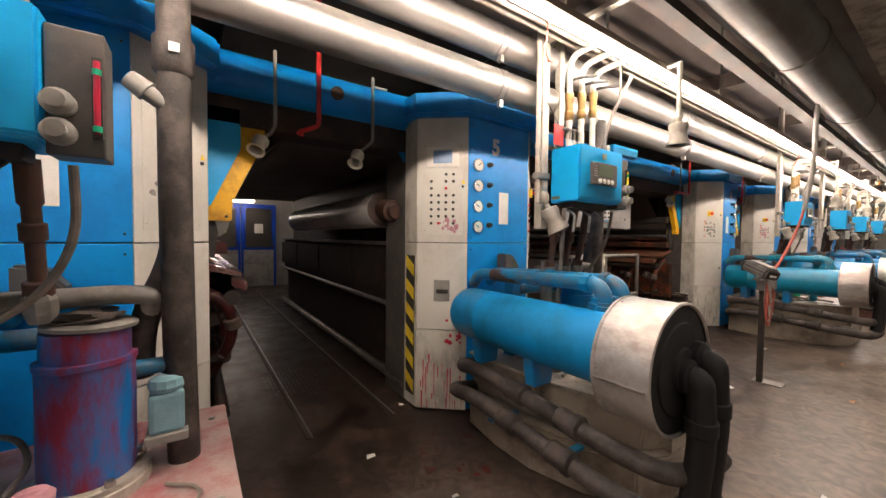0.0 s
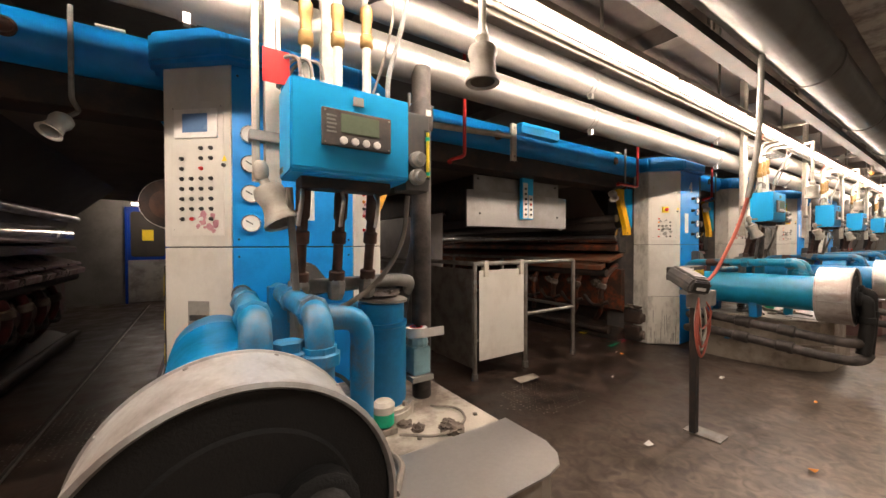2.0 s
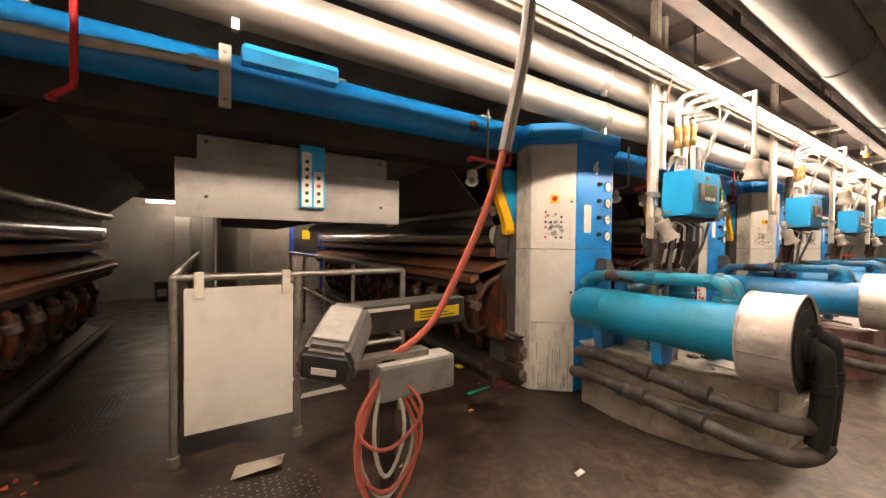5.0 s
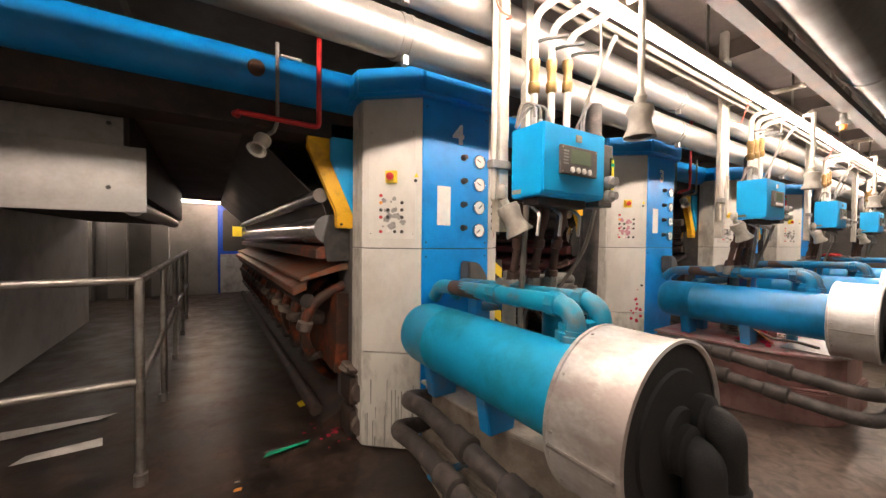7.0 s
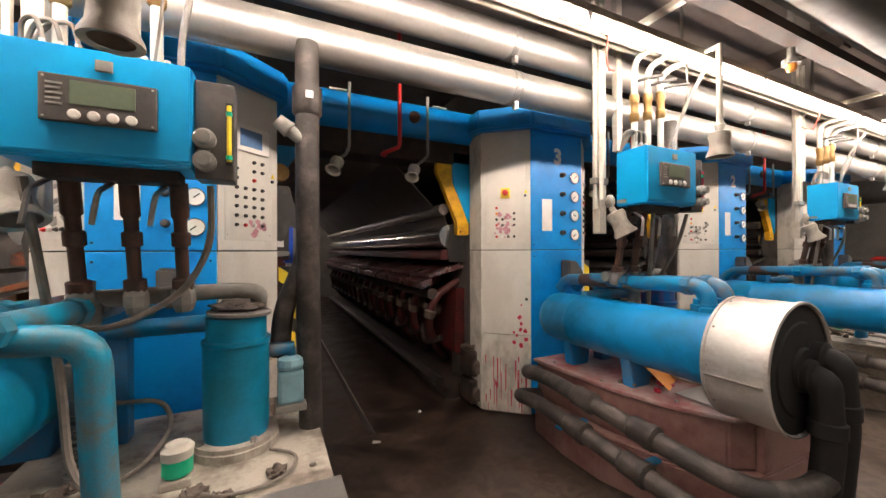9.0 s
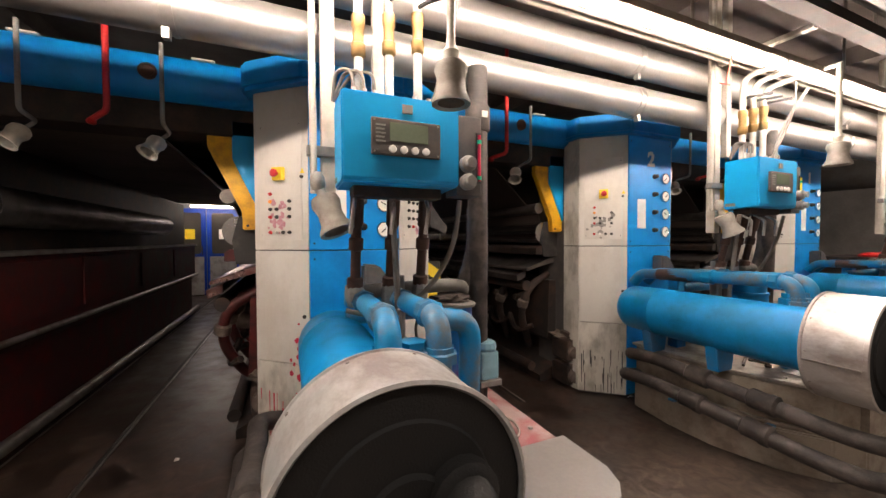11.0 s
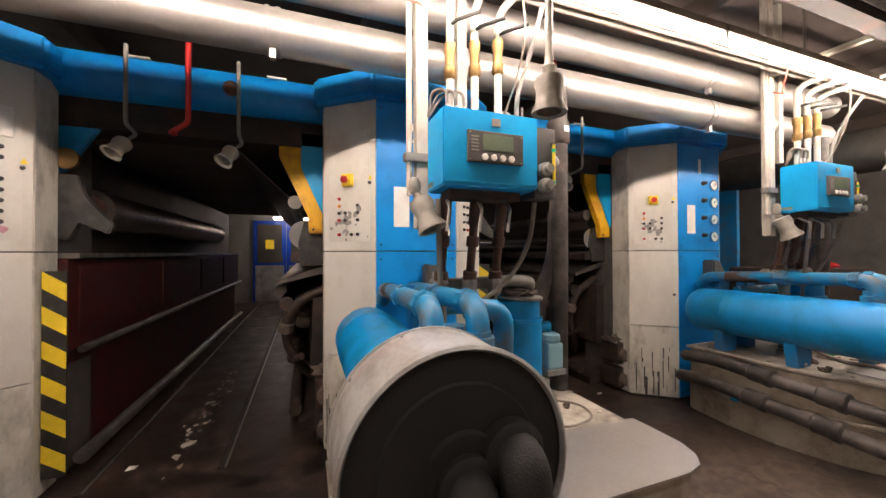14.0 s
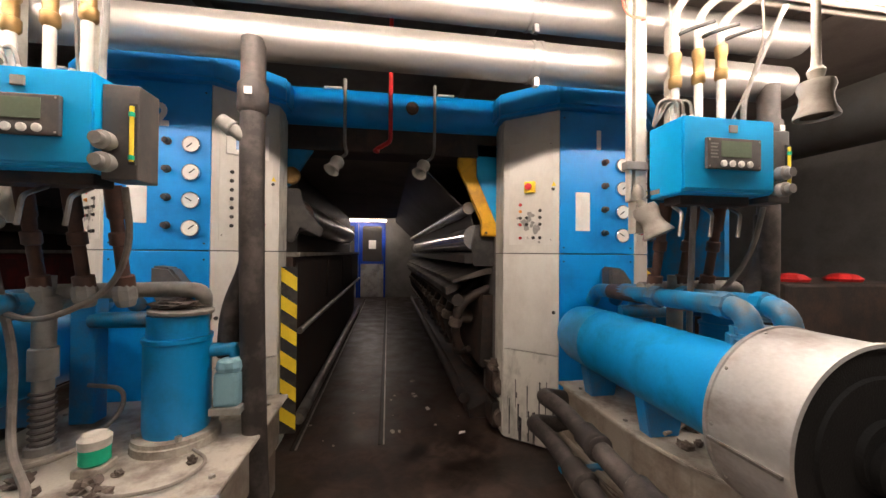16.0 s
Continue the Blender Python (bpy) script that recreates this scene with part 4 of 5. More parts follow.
    part("second_tube", box((0.2, 0.03, 1.5), (0.25, 0.07, 2.7), 0.004), PAINTED_PIPE, post)

    horn = thing("bell_horn", x0 + 0.06, 2.06, 1.5, "dusty grey bell-shaped horn hanging on a conduit", "horn", "bell horns")
    add = [(0, 0.018), (0.03, 0.02), (0.035, 0.05), (0.06, 0.056), (0.1, 0.045), (0.14, 0.05), (0.17, 0.066), (0.18, 0.066), (0.175, 0.05)]
    part("bell", lathe((0, 0, 0.03), (0.35, -0.35, -1), add, 22, False), BELL, horn, smooth=True)
    part("elbow", lathe((-0.01, 0.0, 0.03), (0, 0, 1), [(0, 0.02), (0.02, 0.028), (0.05, 0.026), (0.07, 0.014)], 12), BELL, horn, smooth=True)
    part("rod", rod((-0.02, 0.05, 0.08), (-0.02, 0.05, 0.4), 0.012, 8), PAINTED_PIPE, horn)

    horn2 = thing("hanging_bell_lamp", x0 + (0.74 if early else 0.44), 1.63, 2.03 if early else 1.92, "dusty grey bell-shaped lamp hanging from the conduit rack", "lamp", "hanging bell lamps")
    part("bell", lathe((0, 0, 0), (0, 0, -1), [(0, 0.02), (0.01, 0.05), (0.03, 0.055), (0.06, 0.046), (0.1, 0.05), (0.13, 0.064), (0.14, 0.064), (0.135, 0.045)], 24, False), BELL, horn2, smooth=True)
    part("arm", rod((0, -0.01, 0.355 if early else 0.465), (0, 0.07, 0.355 if early else 0.465), 0.012, 8), PAINTED_PIPE, horn2)
    part("stem", lathe((0, 0, 0), (0, 0, 1), [(0, 0.02), (0.03, 0.028), (0.05, 0.016), (0.09, 0.014), (0.36 if early else 0.47, 0.014)], 10), PAINTED_PIPE, horn2, smooth=True)

    hose = thing("drain_hose", x0 + (0.81 if early else 0.82 if red else 0.93), 2.2, 0, "dark grey insulated hose hanging from the overhead pipe to the floor", "hose", "drain hoses")
    part("hose", tube([(0, 0, 2.0), (0, 0, 1.4), (0.01, 0.02, 0.7), (0.03, 0.05, 0.02)], 0.05, 0.3, 16), HOSE, hose, smooth=True)
    part("sleeve", lathe((0, 0, 1.87), (0, 0, 1), [(0, 0.052), (0.012, 0.062), (0.12, 0.062), (0.135, 0.05), (0.32, 0.05)], 18), HOSE, hose, smooth=True)
    part("second_hose", tube([(0.0, 0.03, 1.5), (0.0, 0.03, 1.25), (-0.1, 0.05, 1.02), (-0.11, 0.06, 0.82)], 0.042, 0.15, 14), HOSE, hose, smooth=True)
    part("tag", box((-0.012, -0.07, 1.93), (0.018, -0.066, 1.96)), PAPER, hose)
    part("sensor", lathe((-0.12, -0.02, 1.83), (0.8, 0.0, -0.6), [(0, 0.03), (0.06, 0.036), (0.062, 0.028), (0.1, 0.026), (0.13, 0.02)], 14), GREY, hose, "dusty grey sensor head", True)


for number, x0 in UNITS.items():
    before = set(scene.objects)
    station(x0, number in "63", number in "65", {"6": -0.03, "5": -0.1, "4": -0.06, "3": 0.13, "2": -0.1, "1": 0.07}[number], number == "4")
    if number == "3":   # this station stands a little forward of the others
        for ob in set(scene.objects) - before:
            if ob.parent is None:
                ob.location += Vector((-0.05, 0.0 if ob.name.startswith(("support_post", "hanging_bell")) else -0.05, 0))

# ---- the press between the columns ----
BLUE_TUBE_Y, BLUE_TUBE_Z = 3.2, 2.3
beam = thing("blue_tie_beam", 0, BLUE_TUBE_Y, BLUE_TUBE_Z, "large blue round tie beam joining the press columns", "beam")
part("beam_tube", lathe((X0, 0, 0), (1, 0, 0), [(0, 0.13), (UNITS["1"] - X0 + 0.3, 0.13)], 28), BLUE, beam, smooth=True)
part("lower_channel", box((X0, 0.0, -0.3), (UNITS["1"] + 0.3, 0.25, -0.1), 0.01), DARK, beam)


def red_pipe(x, hook):
    p = thing("sprinkler_pipe", x, 2.98, 0, "thin red painted sprinkler pipe hanging beside the blue beam", "pipe", "red sprinkler pipes")
    pts = [(0, 0, LOW), (0, 0, 2.02), (-0.09, 0.08, 1.99)] if not hook else [(0, 0, LOW), (0, 0, 1.99), (-0.42, 0.0, 2.0)]
    part("pipe", tube(pts, 0.015, 0.03, 10), RED, p, smooth=True)
    part("nozzle", lathe(pts[-1], (-0.3, 0, -1), [(0, 0.018), (0.02, 0.024), (0.03, 0.015)], 10), RED, p)


def bay_horn(x):
    h = thing("bay_bell_horn", x, 3.15, 1.93, "dusty cream bell-shaped horn on a rod under the blue beam", "horn", "bay bell horns")
    part("bell", lathe((0, 0, 0), (-0.4, -0.5, -0.8), [(0, 0.03), (0.015, 0.045), (0.04, 0.048), (0.07, 0.038), (0.1, 0.045), (0.12, 0.055), (0.115, 0.04)], 20, False), PAINTED_PIPE, h, smooth=True)
    part("rod", tube([(0, 0, 0), (0.05, 0, 0.04), (0.05, -0.14, 0.06), (0.05, -0.14, 0.5)], 0.011, 0.03, 8), GREY, h, smooth=True)


def inking_side(x0, s, stain, far=8.6, lift=0.0):
    """The roller side of a press unit; s is the way it faces along x (-1 towards lower x)."""
    def at(u, z):
        return (x0 + s * u, z)
    near = FRONT + CUT_Y + 0.2
    unit = thing("printing_unit", 0, 0, 0, "dark ink-stained printing unit with steel rollers and a yellow bracket", "printing unit", "printing units")
    # tall frame plates and body
    part("body", prism([at(-0.05, 0), at(-0.05, 2.0), at(0.1, 2.0), at(0.1, 1.3), at(0.02, 1.2), at(0.02, 0)], near, far, "y"), DARK, unit)
    part("blue_plate", prism([at(lift - 0.05, 2.1), at(lift + 0.26, 2.1), at(lift + 0.26, 1.86), at(lift + 0.1, 1.5), at(lift - 0.05, 1.42)], near + 0.02, near + 0.06, "y", 0.006), BLUE_BRIGHT, unit, "bright blue guard plate")
    part("yellow_bracket", prism([at(lift + u, z) for u, z in ((0.24, 2.1), (0.4, 2.1), (0.4, 1.93), (0.21, 1.53), (0.21, 1.41), (0.03, 1.41), (0.03, 1.47), (0.12, 1.53), (0.26, 1.86))], near + 0.04, near + 0.1, "y", 0.006), YELLOW, unit, "yellow steel bracket")
    for u in (0.06, 0.18):
        part("bolt", lathe((at(lift + u, 0)[0], near + 0.04, 1.435), (0, -1, 0), [(0, 0.01), (0.006, 0.008)], 8), BLACK, unit)
    y0 = near + 0.12
    part("end_frame", prism([at(0.0, 1.18), at(0.26, 1.18), at(0.28, 1.34), at(0.24, 1.5), at(0.0, 1.5)], near + 0.102, near + 0.118, "y", 0.003), BLACK, unit, "dark roller end frame")
    part("upper_roller", rod((at(0.3, 0)[0], y0, 1.63), (at(0.3, 0)[0], far, 1.63), 0.048, 24), DULL_ROLLER, unit, "dull steel guide roller", True)
    part("roller", rod((at(0.24, 0)[0], y0, 1.4), (at(0.24, 0)[0], far - 0.25, 1.4), 0.1, 32), CHROME, unit, "polished steel roller", True)
    part("web", prism([at(0.335, 1.665), at(0.74, 2.055), at(0.73, 2.058), at(0.325, 1.67)], y0 + 0.15, far - 0.2, "y"), BROWN_WEB, unit, "dark web running up from the rollers")
    part("inner_web", prism([at(0.25, 1.5), at(0.28, 1.6), at(0.275, 1.602), at(0.245, 1.502)], y0 + 0.05, far - 0.2, "y"), BROWN_WEB, unit)
    part("doctor_bar", prism([at(0.0, 1.29), at(0.3, 1.28), at(0.33, 1.26), at(0.33, 1.2), at(0.0, 1.2)], y0, far - 0.1, "y", 0.004), stain, unit)
    part("ink_tray", prism([at(0.02, 1.17), at(0.14, 1.165), at(0.42, 1.07), at(0.42, 1.045), at(0.14, 1.12), at(0.02, 1.12)], y0 + 0.02, far - 0.35, "y", 0.004), TRAY[stain.name], unit, "ink-stained sloping steel tray")
    part("tray_lip", prism([at(0.36, 1.04), at(0.46, 1.0), at(0.45, 0.94), at(0.36, 0.98)], y0 + 0.12, far - 0.35, "y", 0.004), TRAY[stain.name], unit)
    part("tray_pipe", rod((at(0.36, 0)[0], y0 + 0.1, 0.9), (at(0.36, 0)[0], far - 0.4, 0.9), 0.05, 14), DARK, unit, smooth=True)
    part("trough", prism([at(0.0, 0.95), at(0.18, 0.95), at(0.2, 0.4), at(0.0, 0.3)], y0, far, "y"), stain, unit)
    for z in (1.02, 0.86):
        part("blue_cover", prism([at(0.0, z - 0.07), at(0.06, z - 0.07), at(0.06, z + 0.07), at(0.0, z + 0.07)], near + 0.005, near + 0.1, "y", 0.004), BLUE, unit, "small blue cover plate")
    for k in range(int((far - y0 - 0.5) / 0.4)):
        y = y0 + 0.12 + 0.4 * k
        d = part("drain_pipe", tube([(at(0.1, 0)[0], y, 1.0), (at(0.34, 0)[0], y, 0.88), (at(0.38, 0)[0], y + 0.06, 0.62), (at(0.24, 0)[0], y + 0.14, 0.36), (at(0.1, 0)[0], y + 0.3, 0.22)], 0.036, 0.14, 10), stain, unit, smooth=True)
        part("pipe_knob", lathe((at(0.36, 0)[0], y + 0.03, 0.76), (s * 0.2, 0.2, -1), [(0, 0.036), (0.015, 0.055), (0.07, 0.055), (0.085, 0.036)], 10), GREASY, d, smooth=True)
        part("valve", lathe((at(0.2, 0)[0], y + 0.2, 0.72), (s, 0, 0.3), [(0, 0.05), (0.05, 0.06), (0.09, 0.06), (0.1, 0.035), (0.16, 0.03)], 12), GREASY, d, smooth=True)
        part("cross_hose", tube([(at(0.26, 0)[0], y + 0.02, 0.5), (at(0.36, 0)[0], y + 0.18, 0.42), (at(0.3, 0)[0], y + 0.36, 0.56)], 0.026, 0.12, 8), DARK, d, smooth=True)
    part("floor_pipe", tube([(at(0.3, 0)[0], y0 + 0.1, 0.12), (at(0.3, 0)[0], far, 0.12)], 0.045, 0, 12), DARK, unit, smooth=True)
    part("floor_skirt", prism([at(0.0, 0.0), at(0.28, 0.0), at(0.28, 0.06), at(0.0, 0.2)], y0, far, "y"), DARK, unit)
    # clamps stacked at the corner by the column
    for k, z in enumerate((0.02, 0.24)):
        ob = part("motor", box((at(0.06, 0)[0] - 0.11, near - 0.12, z), (at(0.06, 0)[0] + 0.11, near + 0.1, z + 0.19), 0.03), DARK, unit, "greasy drive motor")
        part("motor_cap", lathe((at(0.08, 0)[0], near - 0.1, z + 0.09), (s * 0.4, -1, 0), [(0, 0.075), (0.04, 0.075), (0.05, 0.06), (0.075, 0.055), (0.08, 0.03)], 16), GREASY, ob, smooth=True)
        for q in range(4):
            part("motor_fin", box((at(-0.03 + 0.05 * q, 0)[0] - 0.006, near - 0.13, z + 0.01), (at(-0.03 + 0.05 * q, 0)[0] + 0.006, near + 0.1, z + 0.2), 0.003), GREASY, ob)
    rag = part("grease_lump", lump(0.12, 0.05, int(abs(x0) * 31) + 5), GREASY, unit, "greasy rag and dirt on the motor", True)
    rag.location = (at(0.06, 0)[0], near - 0.01, 0.425)


def panel_side(x0, s, stain, roll, far=8.6):
    """The closed side of a press unit, facing s along x."""
    def at(u, z):
        return (x0 + s * u, z)
    near = FRONT + CUT_Y + 0.2
    unit = thing("press_side", 0, 0, 0, "dark closed press side with a steel foot rail", "printing unit", "closed press sides")
    part("lower_body", prism([at(-0.05, 0), at(-0.05, 1.24), at(0.16, 1.24), at(0.16, 0.72), at(0.1, 0.62), at(0.1, 0)], near, far, "y", 0.004), stain, unit)
    part("ledge", prism([at(0.0, 1.245), at(0.2, 1.245), at(0.2, 1.275), at(0.0, 1.275)], near + 0.02, far, "y", 0.004), STEEL, unit)
    for k in range(4):
        ya = near + 0.08 + 1.32 * k
        part("cover_panel", prism([at(0.163, 0.8), at(0.163, 1.2), at(0.175, 1.2), at(0.175, 0.8)], ya, ya + 1.25, "y", 0.003), stain, unit)
    part("grip_rail", rod((at(0.2, 0)[0], near + 0.05, 0.72), (at(0.2, 0)[0], far, 0.72), 0.022, 10), STEEL, unit, smooth=True)
    part("foot_rail", rod((at(0.2, 0)[0], near + 0.05, 0.1), (at(0.2, 0)[0], far, 0.1), 0.04, 12), STEEL, unit, smooth=True)
    part("back_plate", prism([at(-0.05, 1.275), at(-0.05, 2.0), at(0.0, 2.0), at(0.0, 1.275)], near, far, "y"), DARK, unit)
    ru = 0.26 if s < 0 else 0.1
    if roll:
        part("roll_end", rod((at(ru, 0)[0], near + 0.35, 1.56), (at(ru, 0)[0], near + 0.359, 1.56), 0.157 if s < 0 else 0.127, 32), DARK, unit)
        part("film_roll", rod((at(ru, 0)[0], near + 0.36, 1.56), (at(ru, 0)[0], far - 1.6, 1.56), 0.16 if s < 0 else 0.13, 40), FILM if s < 0 else DULL_ROLLER, unit, "silver-white film over a large roller" if s < 0 else "dark steel roller", True)
        part("roll_core", lathe((at(ru, 0)[0], near + 0.12, 1.53), (0, 1, 0.12), [(0, 0.06), (0.06, 0.06), (0.062, 0.09), (0.238, 0.09)], 24), RUSTY, unit, smooth=True)
    if s > 0:
        part("tension_arm", prism([at(0.08, 1.72), at(0.2, 1.72), at(0.22, 1.6), at(0.36, 1.44), at(0.34, 1.38), at(0.2, 1.46), at(0.16, 1.34), at(0.08, 1.36)], near + 0.0, near + 0.05, "y", 0.008), BLACK, unit, "black tension arm")
        part("arm_boss", lathe((at(0.14, 0)[0], near + 0.03, 1.81), (0, -1, 0), [(0, 0.06), (0.03, 0.06), (0.035, 0.05), (0.03, 0.04)], 20), BRASS, unit, smooth=True)
    part("blue_plate", prism([at(-0.05, 2.1), at(0.34, 2.1), at(0.12, 1.74), at(-0.05, 1.7)], near + 0.03, near + 0.07, "y", 0.006), BLUE_TANK, unit, "blue guard plate with a round hole")
    part("plate_boss", lathe((at(0.06, 0)[0], near + 0.03, 1.79), (0, -1, 0), [(0, 0.045), (0.01, 0.045), (0.015, 0.03)], 20), DARK, unit)


TRAY = {DARK_RED.name: TRAY_RED, DARK_ORANGE.name: TRAY_ORANGE, DARK.name: STEEL_DIRTY}
stains = {"6": DARK_RED, "5": DARK_ORANGE, "4": DARK_ORANGE, "3": DARK_RED, "2": DARK, "1": DARK}
for number, x0 in UNITS.items():
    l, r = x0 - CUT_X + 0.12, x0 + (WIDE if number in "65" else NARROW) + CUT_X - 0.12
    if number in "65":
        inking_side(r - 0.1, 1, stains[number], 7.4, 0.14 if number == "6" else 0.1)
        panel_side(l + 0.13, -1, DARK, True, 8.25)
    else:
        inking_side(l, -1, stains[number], 10.0)
        panel_side(r, 1, DARK_RED if number in "43" else DARK, True)
    # dark cross frames above the walkway
solid("press_canopy", box((X0, 3.5, 2.06), (UNITS["1"] + 0.6, 8.9, 2.14)), CEILING_MAT, "dark steel canopy over the press walkways", "canopy", kind="structure")
for x, hook in ((-0.95, False), (1.75, False), (4.42, True), (6.6, False), (9.05, False), (11.6, False)):
    red_pipe(x, hook)
for x in (-1.25, -0.62, 1.2, 4.15, 6.2, 6.78, 8.7, 9.25, 11.25, 11.85):
    bay_horn(x)
grab = solid("grab_rail", tube([(1.14, 3.03, 2.22), (2.36, 3.03, 2.29)], 0.025, 0, 10), PAINTED_PIPE, "pale round bar in front of the blue beam", "rail", smooth=True)

# floor tracks in the walkways
for pair in ((-1.0, -0.41), (5.86, 6.4), (8.56, 9.22), (11.0, 11.56)):
    for xc in pair:
        t = thing("floor_track", xc, 0, 0, "narrow steel track let into the walkway floor", "floor track", "floor tracks")
        part("rail_edge", box((-0.022, 3.0, 0), (-0.01, 10.6, 0.006)), DARK, t)
        part("rail_edge", box((0.01, 3.0, 0), (0.022, 10.6, 0.006)), STEEL, t)
        part("groove", box((-0.01, 3.0, 0), (0.01, 10.6, 0.003)), BLACK, t)


def chequer(x, y, w, d):
    p = thing("chequer_plate", x, y, 0, "worn steel chequer plate set in the floor", "floor plate", "chequer plates")
    bm = bmesh.new()
    for i in range(int(w / 0.035)):
        for j in range(int(d / 0.035)):
            a = 0.7854 if (i + j) % 2 else -0.7854
            c, s2 = math.cos(a), math.sin(a)
            if random.random() < 0.25 or ((i * 0.035 / w - 0.5) ** 2 + (j * 0.035 / d - 0.5) ** 2) * 4 > random.uniform(0.5, 1.1):
                continue
            cx, cy = 0.02 + 0.035 * i, 0.02 + 0.035 * j
            v = [bm.verts.new((cx + c * px - s2 * py, cy + s2 * px + c * py, 0.004)) for px, py in ((-0.013, 0), (0, -0.004), (0.013, 0), (0, 0.004))]
            bm.faces.new(v)
    tagged(part("studs", bm, STEEL, p), kind="stuff")


chequer(-1.15, 3.6, 0.5, 0.9)
chequer(1.25, 3.9, 0.5, 1.2)
chequer(1.9, 2.35, 0.9, 0.6)


# ---- back wall: doors, panels, lights ----
def back_door(x, leaf, leaves=2):
    d = thing("door_1", x, Y1 - 0.05, 0, "blue-framed grey door leaves with dark rounded windows", "door", "back doors", "structure")
    for k in range(leaves):
        a, e = leaf * k, leaf * (k + 1) - 0.02
        part("lower_panel", box((a + 0.05, 0, 0.02), (e - 0.05, 0.045, 0.95), 0.004), DOOR_GREY, d)
        part("frame_post", box((a, -0.01, 0), (a + 0.049, 0.049, 2.12), 0.004), DOOR_BLUE, d)
        part("frame_post", box((e - 0.049, -0.01, 0), (e, 0.049, 2.12), 0.004), DOOR_BLUE, d)
        part("upper_frame", box((a + 0.05, -0.006, 0.952), (e - 0.05, 0.048, 2.12), 0.004), DOOR_BLUE, d)
        w = part("window", prism([(a + 0.1 + p * (leaf - 0.22), 1.02 + q) for p, q in ((0.08, 0), (0.92, 0), (0.98, 0.02), (1, 0.06), (1, 0.94), (0.98, 0.98), (0.92, 1.0), (0.08, 1.0), (0.02, 0.98), (0, 0.94), (0, 0.06), (0.02, 0.02))], -0.014, -0.006, "y", 0.003), WINDOW_DARK, d, "dark window with rounded corners")
        part("notice", box((a + leaf * 0.36, -0.018, 1.38), (a + leaf * 0.36 + 0.2, -0.0145, 1.62)), SIGN_YELLOW if k == 0 else PAPER, w)
        part("handle", rod((e - 0.08, -0.03, 1.0), (e - 0.08, -0.03, 1.2), 0.012, 8), BLACK, d)
    return d


def far_light(x, y=10.3, z=2.12, w=1.0):
    f = thing("far_fluorescent_light", x, y, z, "lit fluorescent tube light over the back doors", "ceiling light", "back lights")
    part("housing", box((0, -0.04, 0.03), (w, 0.04, 0.08), 0.006), PAPER, f)
    part("tube", rod((0.02, 0, 0), (w - 0.02, 0, 0), 0.02, 10), FAR_TUBE, f, smooth=True)
    part("hanger", rod((w / 2, 0, 0.08), (w / 2, 0, LOW - z), 0.01, 6), STEEL, f)


for x, leaf, leaves in ((-1.44, 0.82, 2), (4.05, 0.84, 1), (4.92, 0.7, 2), (8.4, 0.8, 2), (10.02, 0.76, 2)):
    back_door(x, leaf, leaves)
for x in (-1.25, 1.14, 3.2, 3.75, 5.42, 8.92, 10.55):
    far_light(x, w=0.85 if x == -1.25 else 1.0)
for k, x in enumerate((1.56, 2.09, 2.8)):
    c = thing("wall_cabinet", x, Y1 - 0.25, 0, "tall grey steel cabinet by the back wall", "cabinet", "back cabinets")
    part("body", box((0, 0, 0), (0.32, 0.245, 2.05), 0.006), WALL_MAT, c)
    part("door", box((0.02, -0.015, 0.06), (0.3, -0.001, 2.0), 0.004), GALV, c)
bk = thing("waste_bin", 1.4, 10.5, 0, "small black bin with a white label by the wall", "bin")
part("body", lathe((0, 0, 0), (0, 0, 1), [(0, 0.13), (0.4, 0.15), (0.42, 0.155)], 20), BLACK, bk, smooth=True)
part("label", box((-0.08, -0.162, 0.12), (0.08, -0.15, 0.28)), PAPER, bk)

# ---- web infeed between columns 5 and 4: railed pit, film and hood ----
fence = thing("railing", 0, 0, 0, "tubular steel railing with sheet panels round the film infeed", "railing")
H = 1.105
ax, bx, cx, fy, ey = 2.09, 2.77, 3.56, 3.27, 8.3
for x, y in [(ax, fy), (bx, fy), (cx, fy)] + [(ax, fy + 1.2 * k) for k in range(1, 5)] + [(cx, fy + 1.2 * k) for k in range(1, 5)]:
    p = part("post", rod((x, y, 0), (x, y, H), 0.022, 12), STEEL, fence, smooth=True)
    part("foot", lathe((x, y, 0), (0, 0, 1), [(0, 0.032), (0.06, 0.032), (0.065, 0.022)], 12), STEEL, p)
part("top_rail", tube([(ax, ey, H), (ax, fy, H), (cx, fy, H), (cx, ey, H)], 0.022, 0.03, 12), STEEL, fence, smooth=True)
part("middle_rail", tube([(bx, fy, 0.56), (cx, fy, 0.56), (cx, ey, 0.56)], 0.02, 0.03, 12), STEEL, fence, smooth=True)
part("white_panel", box((ax + 0.05, fy - 0.006, 0.17), (bx - 0.03, fy + 0.004, 1.04), 0.002), WHITE, fence, "scuffed cream sheet panel")
for x in (ax + 0.1, bx - 0.1):
    part("panel_strap", box((x, fy - 0.028, 0.98), (x + 0.05, fy + 0.028, H + 0.03), 0.003), PAINTED_PIPE, fence)
for k in range(4):
    part("side_panel", box((ax - 0.003, fy + 0.04 + 1.2 * k, 0.1), (ax + 0.005, fy + 1.16 + 1.2 * k, 1.05)), STEEL, fence, "dull steel sheet panel")

